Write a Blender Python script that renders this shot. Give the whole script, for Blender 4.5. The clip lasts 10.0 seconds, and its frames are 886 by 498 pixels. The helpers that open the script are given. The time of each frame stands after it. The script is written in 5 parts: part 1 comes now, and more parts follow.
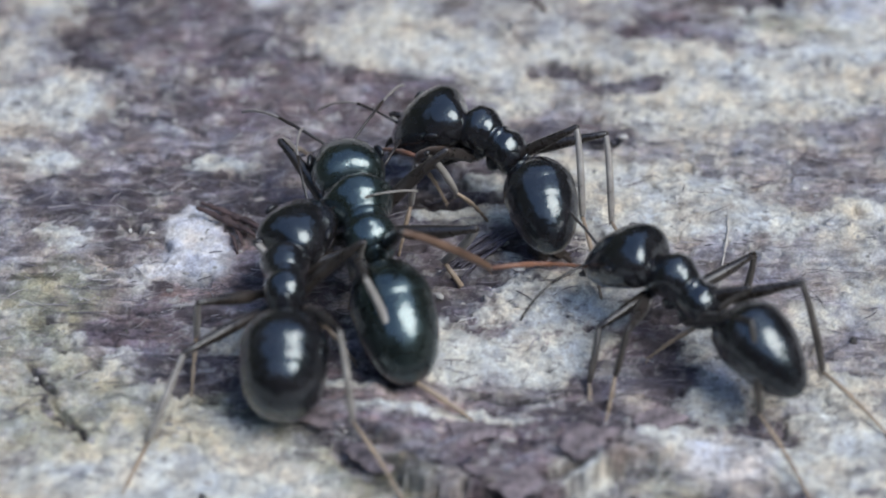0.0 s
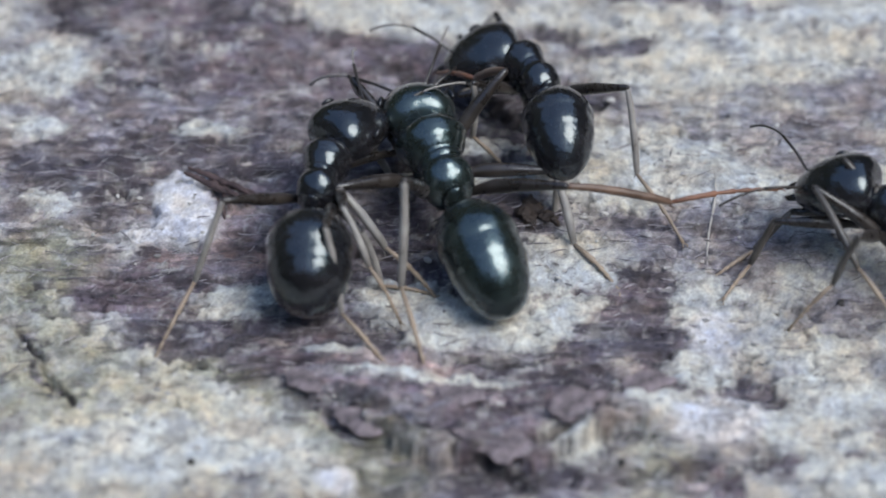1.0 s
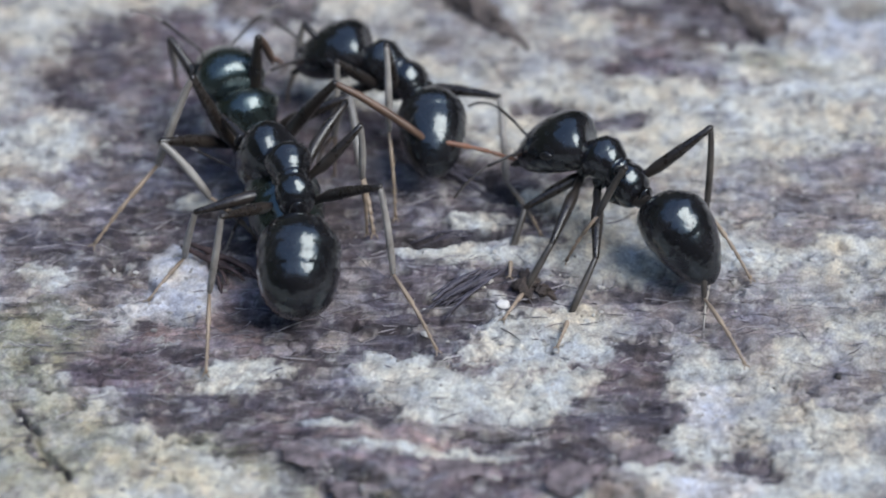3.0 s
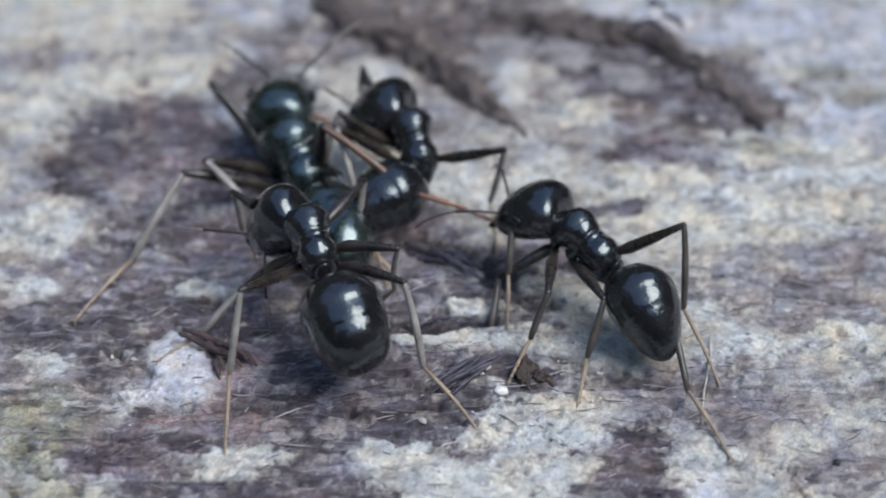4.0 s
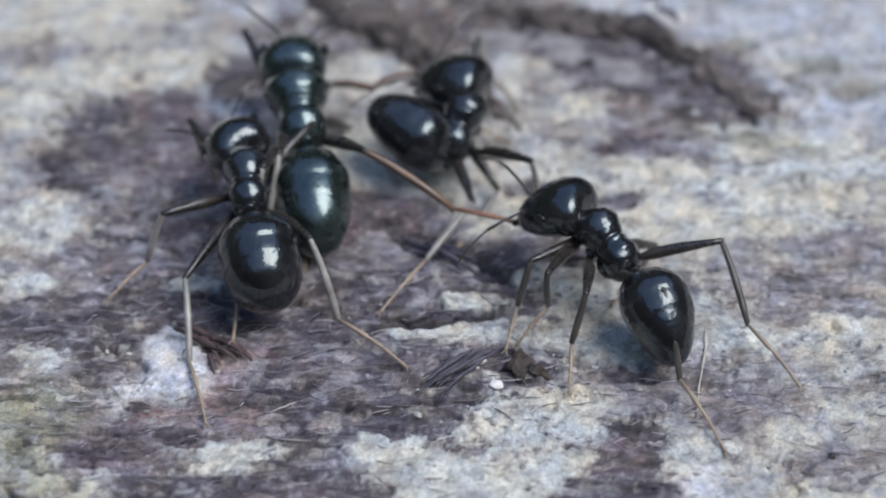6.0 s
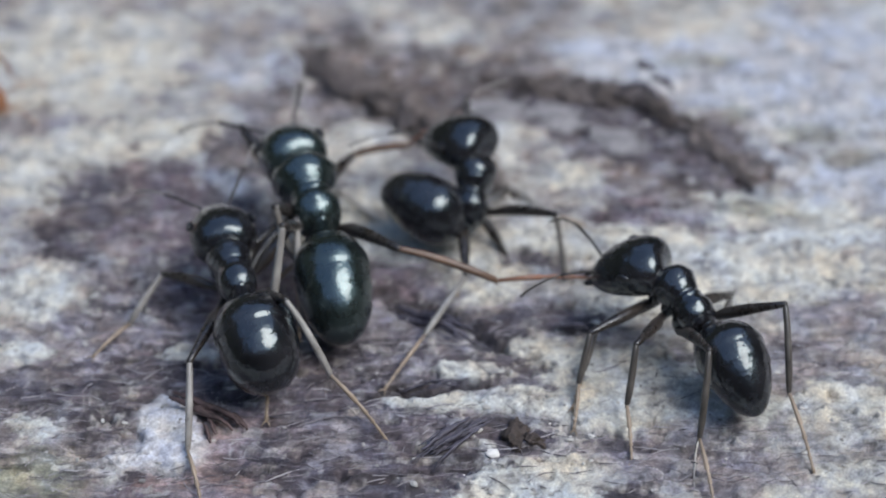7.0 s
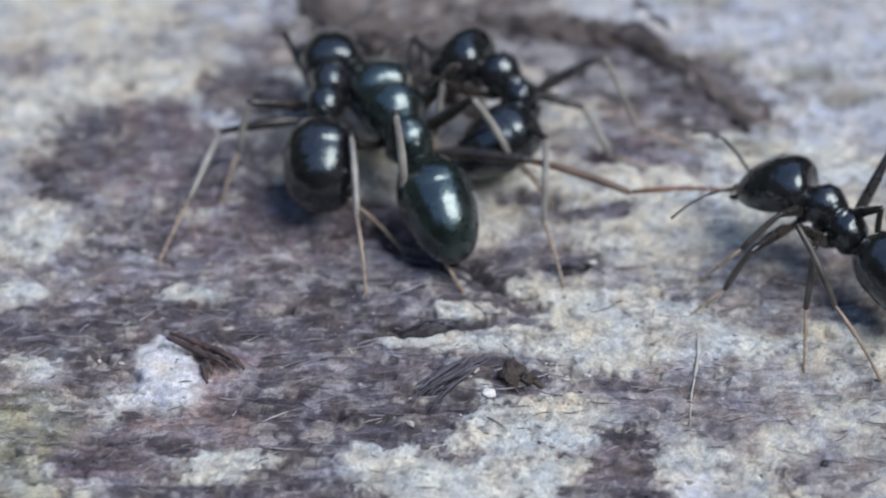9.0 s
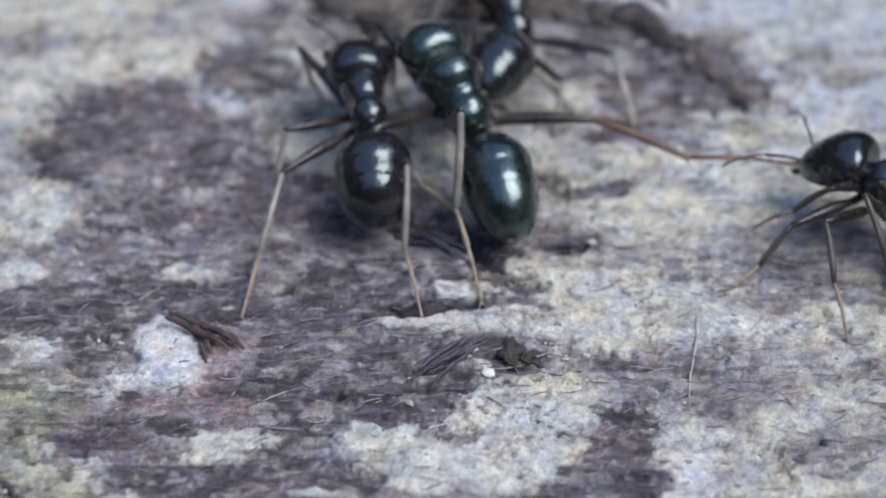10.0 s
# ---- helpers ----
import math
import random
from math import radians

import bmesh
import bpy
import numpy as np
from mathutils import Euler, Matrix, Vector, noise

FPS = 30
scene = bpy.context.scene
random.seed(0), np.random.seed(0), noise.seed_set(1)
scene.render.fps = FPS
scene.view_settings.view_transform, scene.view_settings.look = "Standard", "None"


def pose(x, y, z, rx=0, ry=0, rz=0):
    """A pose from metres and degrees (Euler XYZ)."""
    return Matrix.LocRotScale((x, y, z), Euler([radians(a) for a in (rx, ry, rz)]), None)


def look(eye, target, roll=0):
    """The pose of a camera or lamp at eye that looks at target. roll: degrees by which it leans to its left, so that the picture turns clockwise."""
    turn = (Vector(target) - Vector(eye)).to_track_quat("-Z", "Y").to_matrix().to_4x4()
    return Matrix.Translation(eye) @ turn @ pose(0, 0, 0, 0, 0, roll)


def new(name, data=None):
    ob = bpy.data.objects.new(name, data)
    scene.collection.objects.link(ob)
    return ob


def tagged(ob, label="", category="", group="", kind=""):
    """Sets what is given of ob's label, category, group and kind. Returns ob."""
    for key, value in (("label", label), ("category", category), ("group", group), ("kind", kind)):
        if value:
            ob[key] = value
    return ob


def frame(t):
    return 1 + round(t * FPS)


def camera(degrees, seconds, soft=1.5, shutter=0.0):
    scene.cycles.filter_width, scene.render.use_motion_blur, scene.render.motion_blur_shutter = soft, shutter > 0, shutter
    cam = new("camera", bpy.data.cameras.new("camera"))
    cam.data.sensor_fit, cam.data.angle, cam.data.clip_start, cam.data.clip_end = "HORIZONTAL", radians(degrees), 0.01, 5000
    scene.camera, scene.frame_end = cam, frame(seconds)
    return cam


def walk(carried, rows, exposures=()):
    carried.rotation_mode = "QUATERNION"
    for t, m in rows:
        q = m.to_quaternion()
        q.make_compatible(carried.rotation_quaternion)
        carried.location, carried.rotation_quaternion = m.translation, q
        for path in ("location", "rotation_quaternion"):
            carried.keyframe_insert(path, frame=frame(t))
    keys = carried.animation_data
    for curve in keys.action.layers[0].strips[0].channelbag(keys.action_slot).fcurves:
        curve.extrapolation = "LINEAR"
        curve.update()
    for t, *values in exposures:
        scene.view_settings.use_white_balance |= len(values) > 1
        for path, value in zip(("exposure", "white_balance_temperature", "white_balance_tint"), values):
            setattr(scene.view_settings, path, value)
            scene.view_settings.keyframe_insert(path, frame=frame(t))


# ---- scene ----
EYE = (0.0, -0.034472, 0.028925)
cam = camera(19.5, 10.0, soft=1.9)
cam.data.dof.use_dof = True
cam.data.dof.focus_distance = 0.0418
cam.data.dof.aperture_fstop = 90
walk(cam, [
    (0.0, look(EYE, (-0.000306, -0.003438, 0))),
    (0.2, look(EYE, (-0.000139, -0.003587, 0))),
    (0.5, look(EYE, (-0.000138, -0.003843, 0))),
    (0.7, look(EYE, (-0.000110, -0.004017, 0))),
    (1.0, look(EYE, (-0.000101, -0.004295, 0))),
    (1.2, look(EYE, (-0.000091, -0.004308, 0))),
    (1.5, look(EYE, (-0.000088, -0.003789, 0))),
    (1.7, look(EYE, (-0.000084, -0.003137, 0))),
    (1.9, look(EYE, (-0.000085, -0.002736, 0))),
    (2.0, look(EYE, (-0.000085, -0.002638, 0))),
    (2.2, look(EYE, (-0.000080, -0.002610, 0))),
    (3.3, look(EYE, (-0.000043, -0.002335, 0))),
    (3.5, look(EYE, (-0.000038, -0.001764, 0))),
    (3.8, look(EYE, (-0.000015, -0.000712, 0))),
    (4.0, look(EYE, (-0.000020, -0.000275, 0))),
    (4.2, look(EYE, (0.000005, -0.000046, 0))),
    (4.5, look(EYE, (0.000000, 0.000000, 0))),
    (4.8, look(EYE, (0.000010, -0.000199, 0))),
    (5.0, look(EYE, (0.000015, -0.000336, 0))),
    (5.2, look(EYE, (0.000024, -0.000457, 0))),
    (6.3, look(EYE, (0.000083, -0.000389, 0))),
    (6.5, look(EYE, (0.000094, 0.000433, 0))),
    (6.7, look(EYE, (0.000111, 0.001142, 0))),
    (7.0, look(EYE, (0.000147, 0.001462, 0))),
    (7.2, look(EYE, (0.000161, 0.001294, 0))),
    (7.5, look(EYE, (0.000161, 0.001046, 0))),
    (8.0, look(EYE, (0.000179, 0.000620, 0))),
    (8.5, look(EYE, (0.000198, 0.000216, 0))),
    (9.0, look(EYE, (0.000202, -0.000199, 0))),
    (9.5, look(EYE, (0.000205, -0.000592, 0))),
    (10.0, look(EYE, (0.000214, -0.000742, 0))),
])

# ---- light: open shade under a bright sky ----
SUN_UP, SUN_TURN = 56.0, 118.0
world = bpy.data.worlds.new("sky")
scene.world = world
world.use_nodes = True
wn = world.node_tree.nodes
sky_node = wn.new("ShaderNodeTexSky")
sky_node.sky_type, sky_node.sun_disc = "NISHITA", False
sky_node.sun_elevation, sky_node.sun_rotation = radians(SUN_UP), radians(SUN_TURN)
world.node_tree.links.new(sky_node.outputs[0], wn["Background"].inputs[0])
wn["Background"].inputs[1].default_value = 0.15

sun = new("sun", bpy.data.lights.new("sun", "SUN"))
sun.data.energy, sun.data.angle, sun.data.color = 1.6, radians(40), (1.0, 0.955, 0.905)
s_e, s_r = radians(SUN_UP), radians(SUN_TURN)
sun.matrix_world = look((math.sin(s_r) * math.cos(s_e), math.cos(s_r) * math.cos(s_e), math.sin(s_e)), (0, 0, 0))
scene.view_settings.exposure = 0.94

MM = 0.001


# ---- materials ----
def shader(name):
    m = bpy.data.materials.new(name)
    m.use_nodes = True
    t = m.node_tree
    return m, t, t.nodes["Principled BSDF"]


def add(t, kind, **values):
    n = t.nodes.new(kind)
    for k, v in values.items():
        n.inputs[k].default_value = v
    return n


def noise_of(t, scale, detail=4.0, rough=0.55, stretch=None):
    co = t.nodes.new("ShaderNodeTexCoord")
    n = add(t, "ShaderNodeTexNoise", Scale=scale, Detail=detail, Roughness=rough)
    if stretch:
        mp = add(t, "ShaderNodeMapping", Scale=stretch)
        t.links.new(co.outputs["Object"], mp.inputs[0])
        t.links.new(mp.outputs[0], n.inputs["Vector"])
    else:
        t.links.new(co.outputs["Object"], n.inputs["Vector"])
    return n.outputs["Fac"]


def ramp(t, fac, stops):
    r = t.nodes.new("ShaderNodeValToRGB")
    while len(r.color_ramp.elements) < len(stops):
        r.color_ramp.elements.new(0.5)
    for e, (p, c) in zip(r.color_ramp.elements, stops):
        e.position, e.color = p, (*c, 1)
    t.links.new(fac, r.inputs[0])
    return r.outputs[0]


def relief(t, b, height, distance, strength=1.0):
    n = add(t, "ShaderNodeBump", Strength=strength, Distance=distance)
    t.links.new(height, n.inputs["Height"])
    t.links.new(n.outputs[0], b.inputs["Normal"])


def chitin(name, low, high, rough, sheen=0.0, pits=0.000014, coat=0.0, tint=(0.86, 0.94, 1.0), gloss=0.62):
    """Satin insect shell with fine pits, a cool gleam and a faint down of hairs."""
    m, t, b = shader(name)
    f = noise_of(t, 2500, 5)
    t.links.new(ramp(t, f, ((0.3, low), (0.75, high))), b.inputs["Base Color"])
    g = noise_of(t, 5000, 4)
    t.links.new(ramp(t, g, ((0.25, (rough * 0.65,) * 3), (0.75, (rough * 1.4,) * 3))), b.inputs["Roughness"])
    b.inputs["Specular IOR Level"].default_value = gloss
    b.inputs["Specular Tint"].default_value = (*tint, 1.0)
    b.inputs["Coat Weight"].default_value = coat
    b.inputs["Coat Roughness"].default_value = 0.1
    b.inputs["Coat IOR"].default_value = 1.5
    b.inputs["Sheen Weight"].default_value = sheen
    b.inputs["Sheen Roughness"].default_value = 0.4
    relief(t, b, noise_of(t, 3600, 3, 0.55), pits, 0.6)
    t.links.new(b.inputs["Normal"].links[0].from_socket, b.inputs["Coat Normal"])
    return m


SHELL = chitin("black_shell", (0.006, 0.006, 0.0075), (0.022, 0.021, 0.024), 0.24, pits=0.000032, coat=1.0, tint=(0.5, 0.85, 1.0), gloss=0.42)
GREEN_SHELL = chitin("greenish_black_shell", (0.006, 0.008, 0.0075), (0.021, 0.027, 0.025), 0.27, pits=0.000034, coat=0.9, tint=(0.55, 0.9, 1.0), gloss=0.8)
FEMUR = chitin("dark_leg", (0.012, 0.010, 0.009), (0.04, 0.033, 0.028), 0.3, 0.05)
TIBIA = chitin("brown_leg", (0.15, 0.142, 0.13), (0.36, 0.35, 0.325), 0.34, 0.15)
DARK_TIBIA = chitin("dark_brown_leg", (0.03, 0.027, 0.024), (0.10, 0.09, 0.078), 0.36, 0.1)
TARSUS = chitin("tan_foot", (0.21, 0.165, 0.12), (0.38, 0.305, 0.225), 0.45, 0.1)
RED_LEG = chitin("rust_leg", (0.13, 0.06, 0.035), (0.26, 0.13, 0.08), 0.45, 0.1)
RUST_SHIN = chitin("brown_shin", (0.07, 0.042, 0.028), (0.17, 0.105, 0.07), 0.4, 0.1)
EYE_MAT = chitin("eye_shell", (0.01, 0.01, 0.012), (0.02, 0.02, 0.022), 0.35)
AMBER = chitin("amber_shell", (0.20, 0.085, 0.04), (0.33, 0.155, 0.075), 0.3)


def bark():
    """Weathered bark: granular lichen, short fibres where it is bare, and a faint glint, partly painted as bright
    streaks on the dark parts.
    """
    m, t, b = shader("weathered_bark")
    tint = t.nodes.new("ShaderNodeVertexColor")
    tint.layer_name = "tint"
    grain = noise_of(t, 6500, 7, 0.78)
    clump = noise_of(t, 2600, 5, 0.7)
    fibre = noise_of(t, 5200, 7, 0.7, (0.22, 1.2, 1.0))
    speck = noise_of(t, 21000, 4, 0.75)
    hue = noise_of(t, 1500, 4, 0.6)
    k1 = ramp(t, grain, ((0.34, (0.66, 0.65, 0.67)), (0.46, (0.95, 0.95, 0.96)), (0.56, (1.05, 1.05, 1.04)), (0.68, (1.22, 1.21, 1.19))))
    # pale and dark fibres; the brightest streaks put glints into the colour
    k2 = ramp(t, fibre, ((0.34, (0.36, 0.36, 0.37)), (0.48, (0.86, 0.86, 0.87)), (0.58, (1.22, 1.22, 1.23)), (0.70, (2.1, 2.1, 2.15))))
    k3 = ramp(t, speck, ((0.34, (0.74,) * 3), (0.5, (1.0,) * 3), (0.66, (1.26,) * 3)))
    k4 = ramp(t, hue, ((0.36, (0.92, 0.98, 1.10)), (0.5, (0.99, 1.0, 1.0)), (0.64, (1.07, 1.0, 0.92))))
    k5 = ramp(t, clump, ((0.34, (0.72, 0.72, 0.74)), (0.5, (1.0, 1.0, 1.0)), (0.64, (1.20, 1.19, 1.17))))
    even = t.nodes.new("ShaderNodeMix")
    even.data_type = "RGBA"
    t.links.new(tint.outputs["Alpha"], even.inputs[0])
    t.links.new(k2, even.inputs[6])
    even.inputs[7].default_value = (1, 1, 1, 1)
    k2 = even.outputs[2]
    c = tint.outputs["Color"]
    for k in (k1, k2, k3, k4, k5):
        mx = t.nodes.new("ShaderNodeMix")
        mx.data_type, mx.blend_type = "RGBA", "MULTIPLY"
        mx.inputs["Factor"].default_value = 1.0
        t.links.new(c, mx.inputs[6])
        t.links.new(k, mx.inputs[7])
        c = mx.outputs[2]
    t.links.new(c, b.inputs["Base Color"])
    t.links.new(ramp(t, noise_of(t, 9000, 4, 0.7), ((0.36, (0.30,) * 3), (0.52, (0.68,) * 3), (0.7, (0.82,) * 3))), b.inputs["Roughness"])
    b.inputs["Specular IOR Level"].default_value = 0.45
    relief(t, b, grain, 0.00008, 0.7)
    return m


def plain(name, low, high, scale, rough, bump=0.00003):
    m, t, b = shader(name)
    t.links.new(ramp(t, noise_of(t, scale, 5, 0.65), ((0.3, low), (0.7, high))), b.inputs["Base Color"])
    b.inputs["Roughness"].default_value = rough
    relief(t, b, noise_of(t, scale * 3, 4), bump, 0.8)
    return m


BARK = bark()
FIBRE_DARK = plain("dark_fibre", (0.018, 0.018, 0.028), (0.12, 0.115, 0.15), 7000, 0.5)
FIBRE_BROWN = plain("brown_fibre", (0.03, 0.021, 0.022), (0.12, 0.082, 0.08), 4000, 0.7)
FIBRE_PALE = plain("pale_fibre", (0.36, 0.35, 0.32), (0.56, 0.55, 0.51), 4000, 0.7)
GRAIN_WHITE = plain("white_grain", (0.7, 0.7, 0.68), (0.85, 0.85, 0.82), 5000, 0.5)
PELLET = plain("brown_pellet", (0.02, 0.016, 0.014), (0.09, 0.07, 0.06), 5000, 0.7, 0.00006)
DOT = plain("dark_speck", (0.012, 0.012, 0.012), (0.04, 0.04, 0.04), 6000, 0.5)


# ---- mesh tools ----
def mesh_of(name, bm, mats, smooth=True):
    me = bpy.data.meshes.new(name)
    bmesh.ops.recalc_face_normals(bm, faces=bm.faces)
    bm.to_mesh(me)
    bm.free()
    for m in mats:
        me.materials.append(m)
    if smooth:
        me.polygons.foreach_set("use_smooth", [True] * len(me.polygons))
    return me


def part(name, me, parent, label=""):
    ob = new(name, me)
    ob.parent = parent
    return tagged(ob, label)


def spline(rows, n):
    """Smoothly resampled rows of numbers."""
    rows = np.array(rows, float)
    s = np.linspace(0, len(rows) - 1, n)
    i = np.clip(s.astype(int), 0, len(rows) - 2)
    f = (s - i)[:, None]
    p0, p1, p2, p3 = rows[np.maximum(i - 1, 0)], rows[i], rows[i + 1], rows[np.minimum(i + 2, len(rows) - 1)]
    return 0.5 * (2 * p1 + (p2 - p0) * f + (2 * p0 - 5 * p1 + 4 * p2 - p3) * f ** 2 + (3 * p1 - p0 - 3 * p2 + p3) * f ** 3)


def loft(bm, rows, seg=24, mat=0):
    """A closed body along x from rows of (x, half width, half height, middle z), in millimetres."""
    rings = []
    for x, w, h, zc in rows:
        rings.append([bm.verts.new((x * MM, math.cos(a) * w * MM, (zc + math.sin(a) * h) * MM))
                      for a in (2 * math.pi * k / seg for k in range(seg))])
    skin(bm, rings, mat)
    return rings


def skin(bm, rings, mat=0):
    n = len(rings[0])
    faces = [bm.faces.new((a[k], a[(k + 1) % n], b[(k + 1) % n], b[k])) for a, b in zip(rings, rings[1:]) for k in range(n)]
    faces += [bm.faces.new(rings[0]), bm.faces.new(rings[-1])]
    for f in faces:
        f.material_index = mat


def tube(bm, points, radii, seg=8, mat=0):
    """A tapered limb along points, in millimetres."""
    pts = [Vector(p) for p in points]
    rings = []
    side = Vector((0, 1, 0))
    for i, p in enumerate(pts):
        d = (pts[min(i + 1, len(pts) - 1)] - pts[max(i - 1, 0)]).normalized()
        u = d.cross(side)
        if u.length < 1e-4:
            u = d.cross(Vector((0, 0, 1)))
        u.normalize()
        v = u.cross(d).normalized()
        rings.append([bm.verts.new((p + radii[i] * (math.cos(a) * u + math.sin(a) * v)) * MM)
                      for a in (2 * math.pi * k / seg for k in range(seg))])
    skin(bm, rings, mat)


# ---- ants ----
# hips along the body, side, length of the thigh, length of shin and foot together
LEGS = {"L1": (0.40, 1, 1.45, 1.75), "L2": (0.04, 1, 1.4, 2.05), "L3": (-0.28, 1, 1.7, 2.9)}
LEGS.update({k.replace("L", "R"): (x, -1, a, b) for k, (x, s, a, b) in list(LEGS.items())})


SHIN = 0.5  # the shin's share of the lower leg


def hip_drop(k):
    """The front legs hang from longer hips."""
    return -0.40 if k[1] == "1" else -0.32


def head_mesh(shell, size=1.0):
    bm = bmesh.new()
    rows = [(-0.24, 0.12, 0.10, 0.09), (-0.20, 0.34, 0.27, 0.10), (-0.08, 0.50, 0.40, 0.12), (0.12, 0.575, 0.46, 0.13), (0.36, 0.575, 0.46, 0.12),
            (0.60, 0.535, 0.42, 0.09), (0.84, 0.445, 0.345, 0.05), (1.02, 0.325, 0.25, 0.01), (1.13, 0.21, 0.15, -0.01), (1.18, 0.06, 0.04, -0.02)]
    loft(bm, spline(rows, 30), 32)
    for v in bm.verts:
        x, y = v.co.x / MM, v.co.y / MM
        if x < 0.3:
            v.co.x += MM * 0.05 * math.exp(-(y / 0.26) ** 2) * (0.3 - x) / 0.5
    bmesh.ops.scale(bm, vec=(size, size, size), verts=bm.verts)
    return mesh_of("head", bm, [shell])


def mesosoma_mesh(shell, broad=1.0):
    bm = bmesh.new()
    rows = [(-0.80, 0.08, 0.09, -0.10), (-0.74, 0.19, 0.20, -0.06), (-0.62, 0.27, 0.31, -0.02), (-0.45, 0.29, 0.36, 0.04), (-0.28, 0.275, 0.34, 0.05),
            (-0.12, 0.26, 0.29, 0.03), (0.0, 0.28, 0.31, 0.05), (0.14, 0.32, 0.345, 0.07), (0.34, 0.355, 0.36, 0.06), (0.52, 0.325, 0.31, 0.03),
            (0.66, 0.23, 0.20, -0.02), (0.76, 0.14, 0.13, -0.03), (0.84, 0.09, 0.09, -0.03)]
    fine = spline(rows, 64)
    for r in fine:
        groove = 1 - sum(d * math.exp(-((r[0] - c) / 0.035) ** 2) for c, d in ((0.17, 0.014), (-0.10, 0.035)))
        r[1] *= groove
        r[2] *= groove
    loft(bm, fine, 28)
    for v in bm.verts:
        q = v.co / MM
        v.co *= 1 + 0.05 * noise.noise(Vector((q.x * 1.7, abs(q.y) * 2.4, q.z * 2.4))) + 0.045 * noise.noise(Vector((q.x * 5.5, abs(q.y) * 5.5 + 3, q.z * 5.5))) + 0.012 * noise.noise(q * 13)
        if q.z > 0.12 and -0.75 < q.x < -0.2:
            v.co.z -= 0.25 * (q.z - 0.12) * MM
    for v in bm.verts:  # broad: a wider, higher front
        f = min(1, max(0, (v.co.x / MM + 0.25) / 0.4))
        v.co.y *= 1 + (broad - 1) * (0.35 + 0.65 * f)
        v.co.z *= 1 + 0.7 * (broad - 1) * f
    bmesh.ops.scale(bm, vec=(0.88, 1.1, 1.12), verts=bm.verts)
    return mesh_of("mesosoma", bm, [shell])


def petiole_mesh(shell):
    bm = bmesh.new()
    rows = [(-1.06, 0.06, 0.07, -0.1), (-1.0, 0.12, 0.14, -0.06), (-0.93, 0.17, 0.24, 0.02), (-0.87, 0.14, 0.2, 0.0), (-0.8, 0.08, 0.1, -0.08), (-0.74, 0.07, 0.08, -0.1)]
    loft(bm, spline(rows, 16), 16)
    bmesh.ops.scale(bm, vec=(0.82, 1, 1), verts=bm.verts)
    return mesh_of("petiole", bm, [shell])


def coxa_mesh(side, drop, shell):
    bm = bmesh.new()
    tube(bm, [(0, side * 0.10, -0.06), (0, side * 0.16, 0.45 * drop), (0, side * 0.20, 0.8 * drop), (0, side * 0.21, drop), (0, side * 0.21, drop - 0.05)], [0.15, 0.17, 0.13, 0.085, 0.04], 10)
    return mesh_of("coxa", bm, [shell])


def gaster_mesh(shell, fat=1.0, bulge=1.0, blunt=0.0):
    """The abdomen, in four plates that overlap a little. blunt: how round its end is."""
    bm = bmesh.new()
    rows = [(0.02, 0.06, 0.06, 0.0), (0.05, 0.19, 0.18, 0.06), (0.15, 0.37, 0.36, 0.15), (0.34, 0.51, 0.50, 0.23), (0.58, 0.59, 0.58, 0.27), (0.84, 0.59, 0.58, 0.25),
            (1.10, 0.54 + 0.04 * blunt, 0.53 + 0.04 * blunt, 0.19), (1.34, 0.44 + 0.09 * blunt, 0.44 + 0.08 * blunt, 0.12),
            (1.54, 0.32 + 0.11 * blunt, 0.32 + 0.09 * blunt, 0.06), (1.69, 0.18 + 0.10 * blunt, 0.18 + 0.08 * blunt, 0.02), (1.77, 0.03, 0.03, 0.0)]
    fine = spline(rows, 72)
    for r in fine:
        k = 1.0 + 0.022 * sum(((r[0] - e) / 0.35 if e - 0.35 < r[0] < e else 0.0) for e in (0.62, 1.12, 1.44))
        r[1] *= k * fat
        r[2] *= k * fat
        r[3] *= bulge
    loft(bm, fine, 36)
    return mesh_of("gaster", bm, [shell])


def upper_leg_mesh(length, mats):
    bm = bmesh.new()
    n = length
    tube(bm, [(0, 0, 0), (0.10 * n, 0, -0.04), (0.18 * n, 0, -0.03), (0.35 * n, 0, 0.02), (0.6 * n, 0, 0.03), (0.85 * n, 0, 0.015), (n, 0, 0), (1.02 * n, 0, -0.02)],
         [0.07, 0.078, 0.066, 0.106, 0.098, 0.066, 0.055, 0.035], 10)
    return mesh_of("leg", bm, mats)


def shin_mesh(length, mat):
    """A shin that swells towards its end, with a spur there."""
    bm = bmesh.new()
    n = length
    tube(bm, [(-0.02, 0, -0.01), (0.05 * n, 0, 0.01), (0.25 * n, 0, 0.035), (0.5 * n, 0, 0.04), (0.8 * n, 0, 0.025), (0.97 * n, 0, 0.005), (1.01 * n, 0, -0.01)],
         [0.036, 0.05, 0.055, 0.062, 0.06, 0.05, 0.03], 10)
    tube(bm, [(0.97 * n, 0, -0.02), (0.97 * n + 0.13, 0, -0.09)], [0.017, 0.004], 6)
    return mesh_of("shin", bm, [mat])


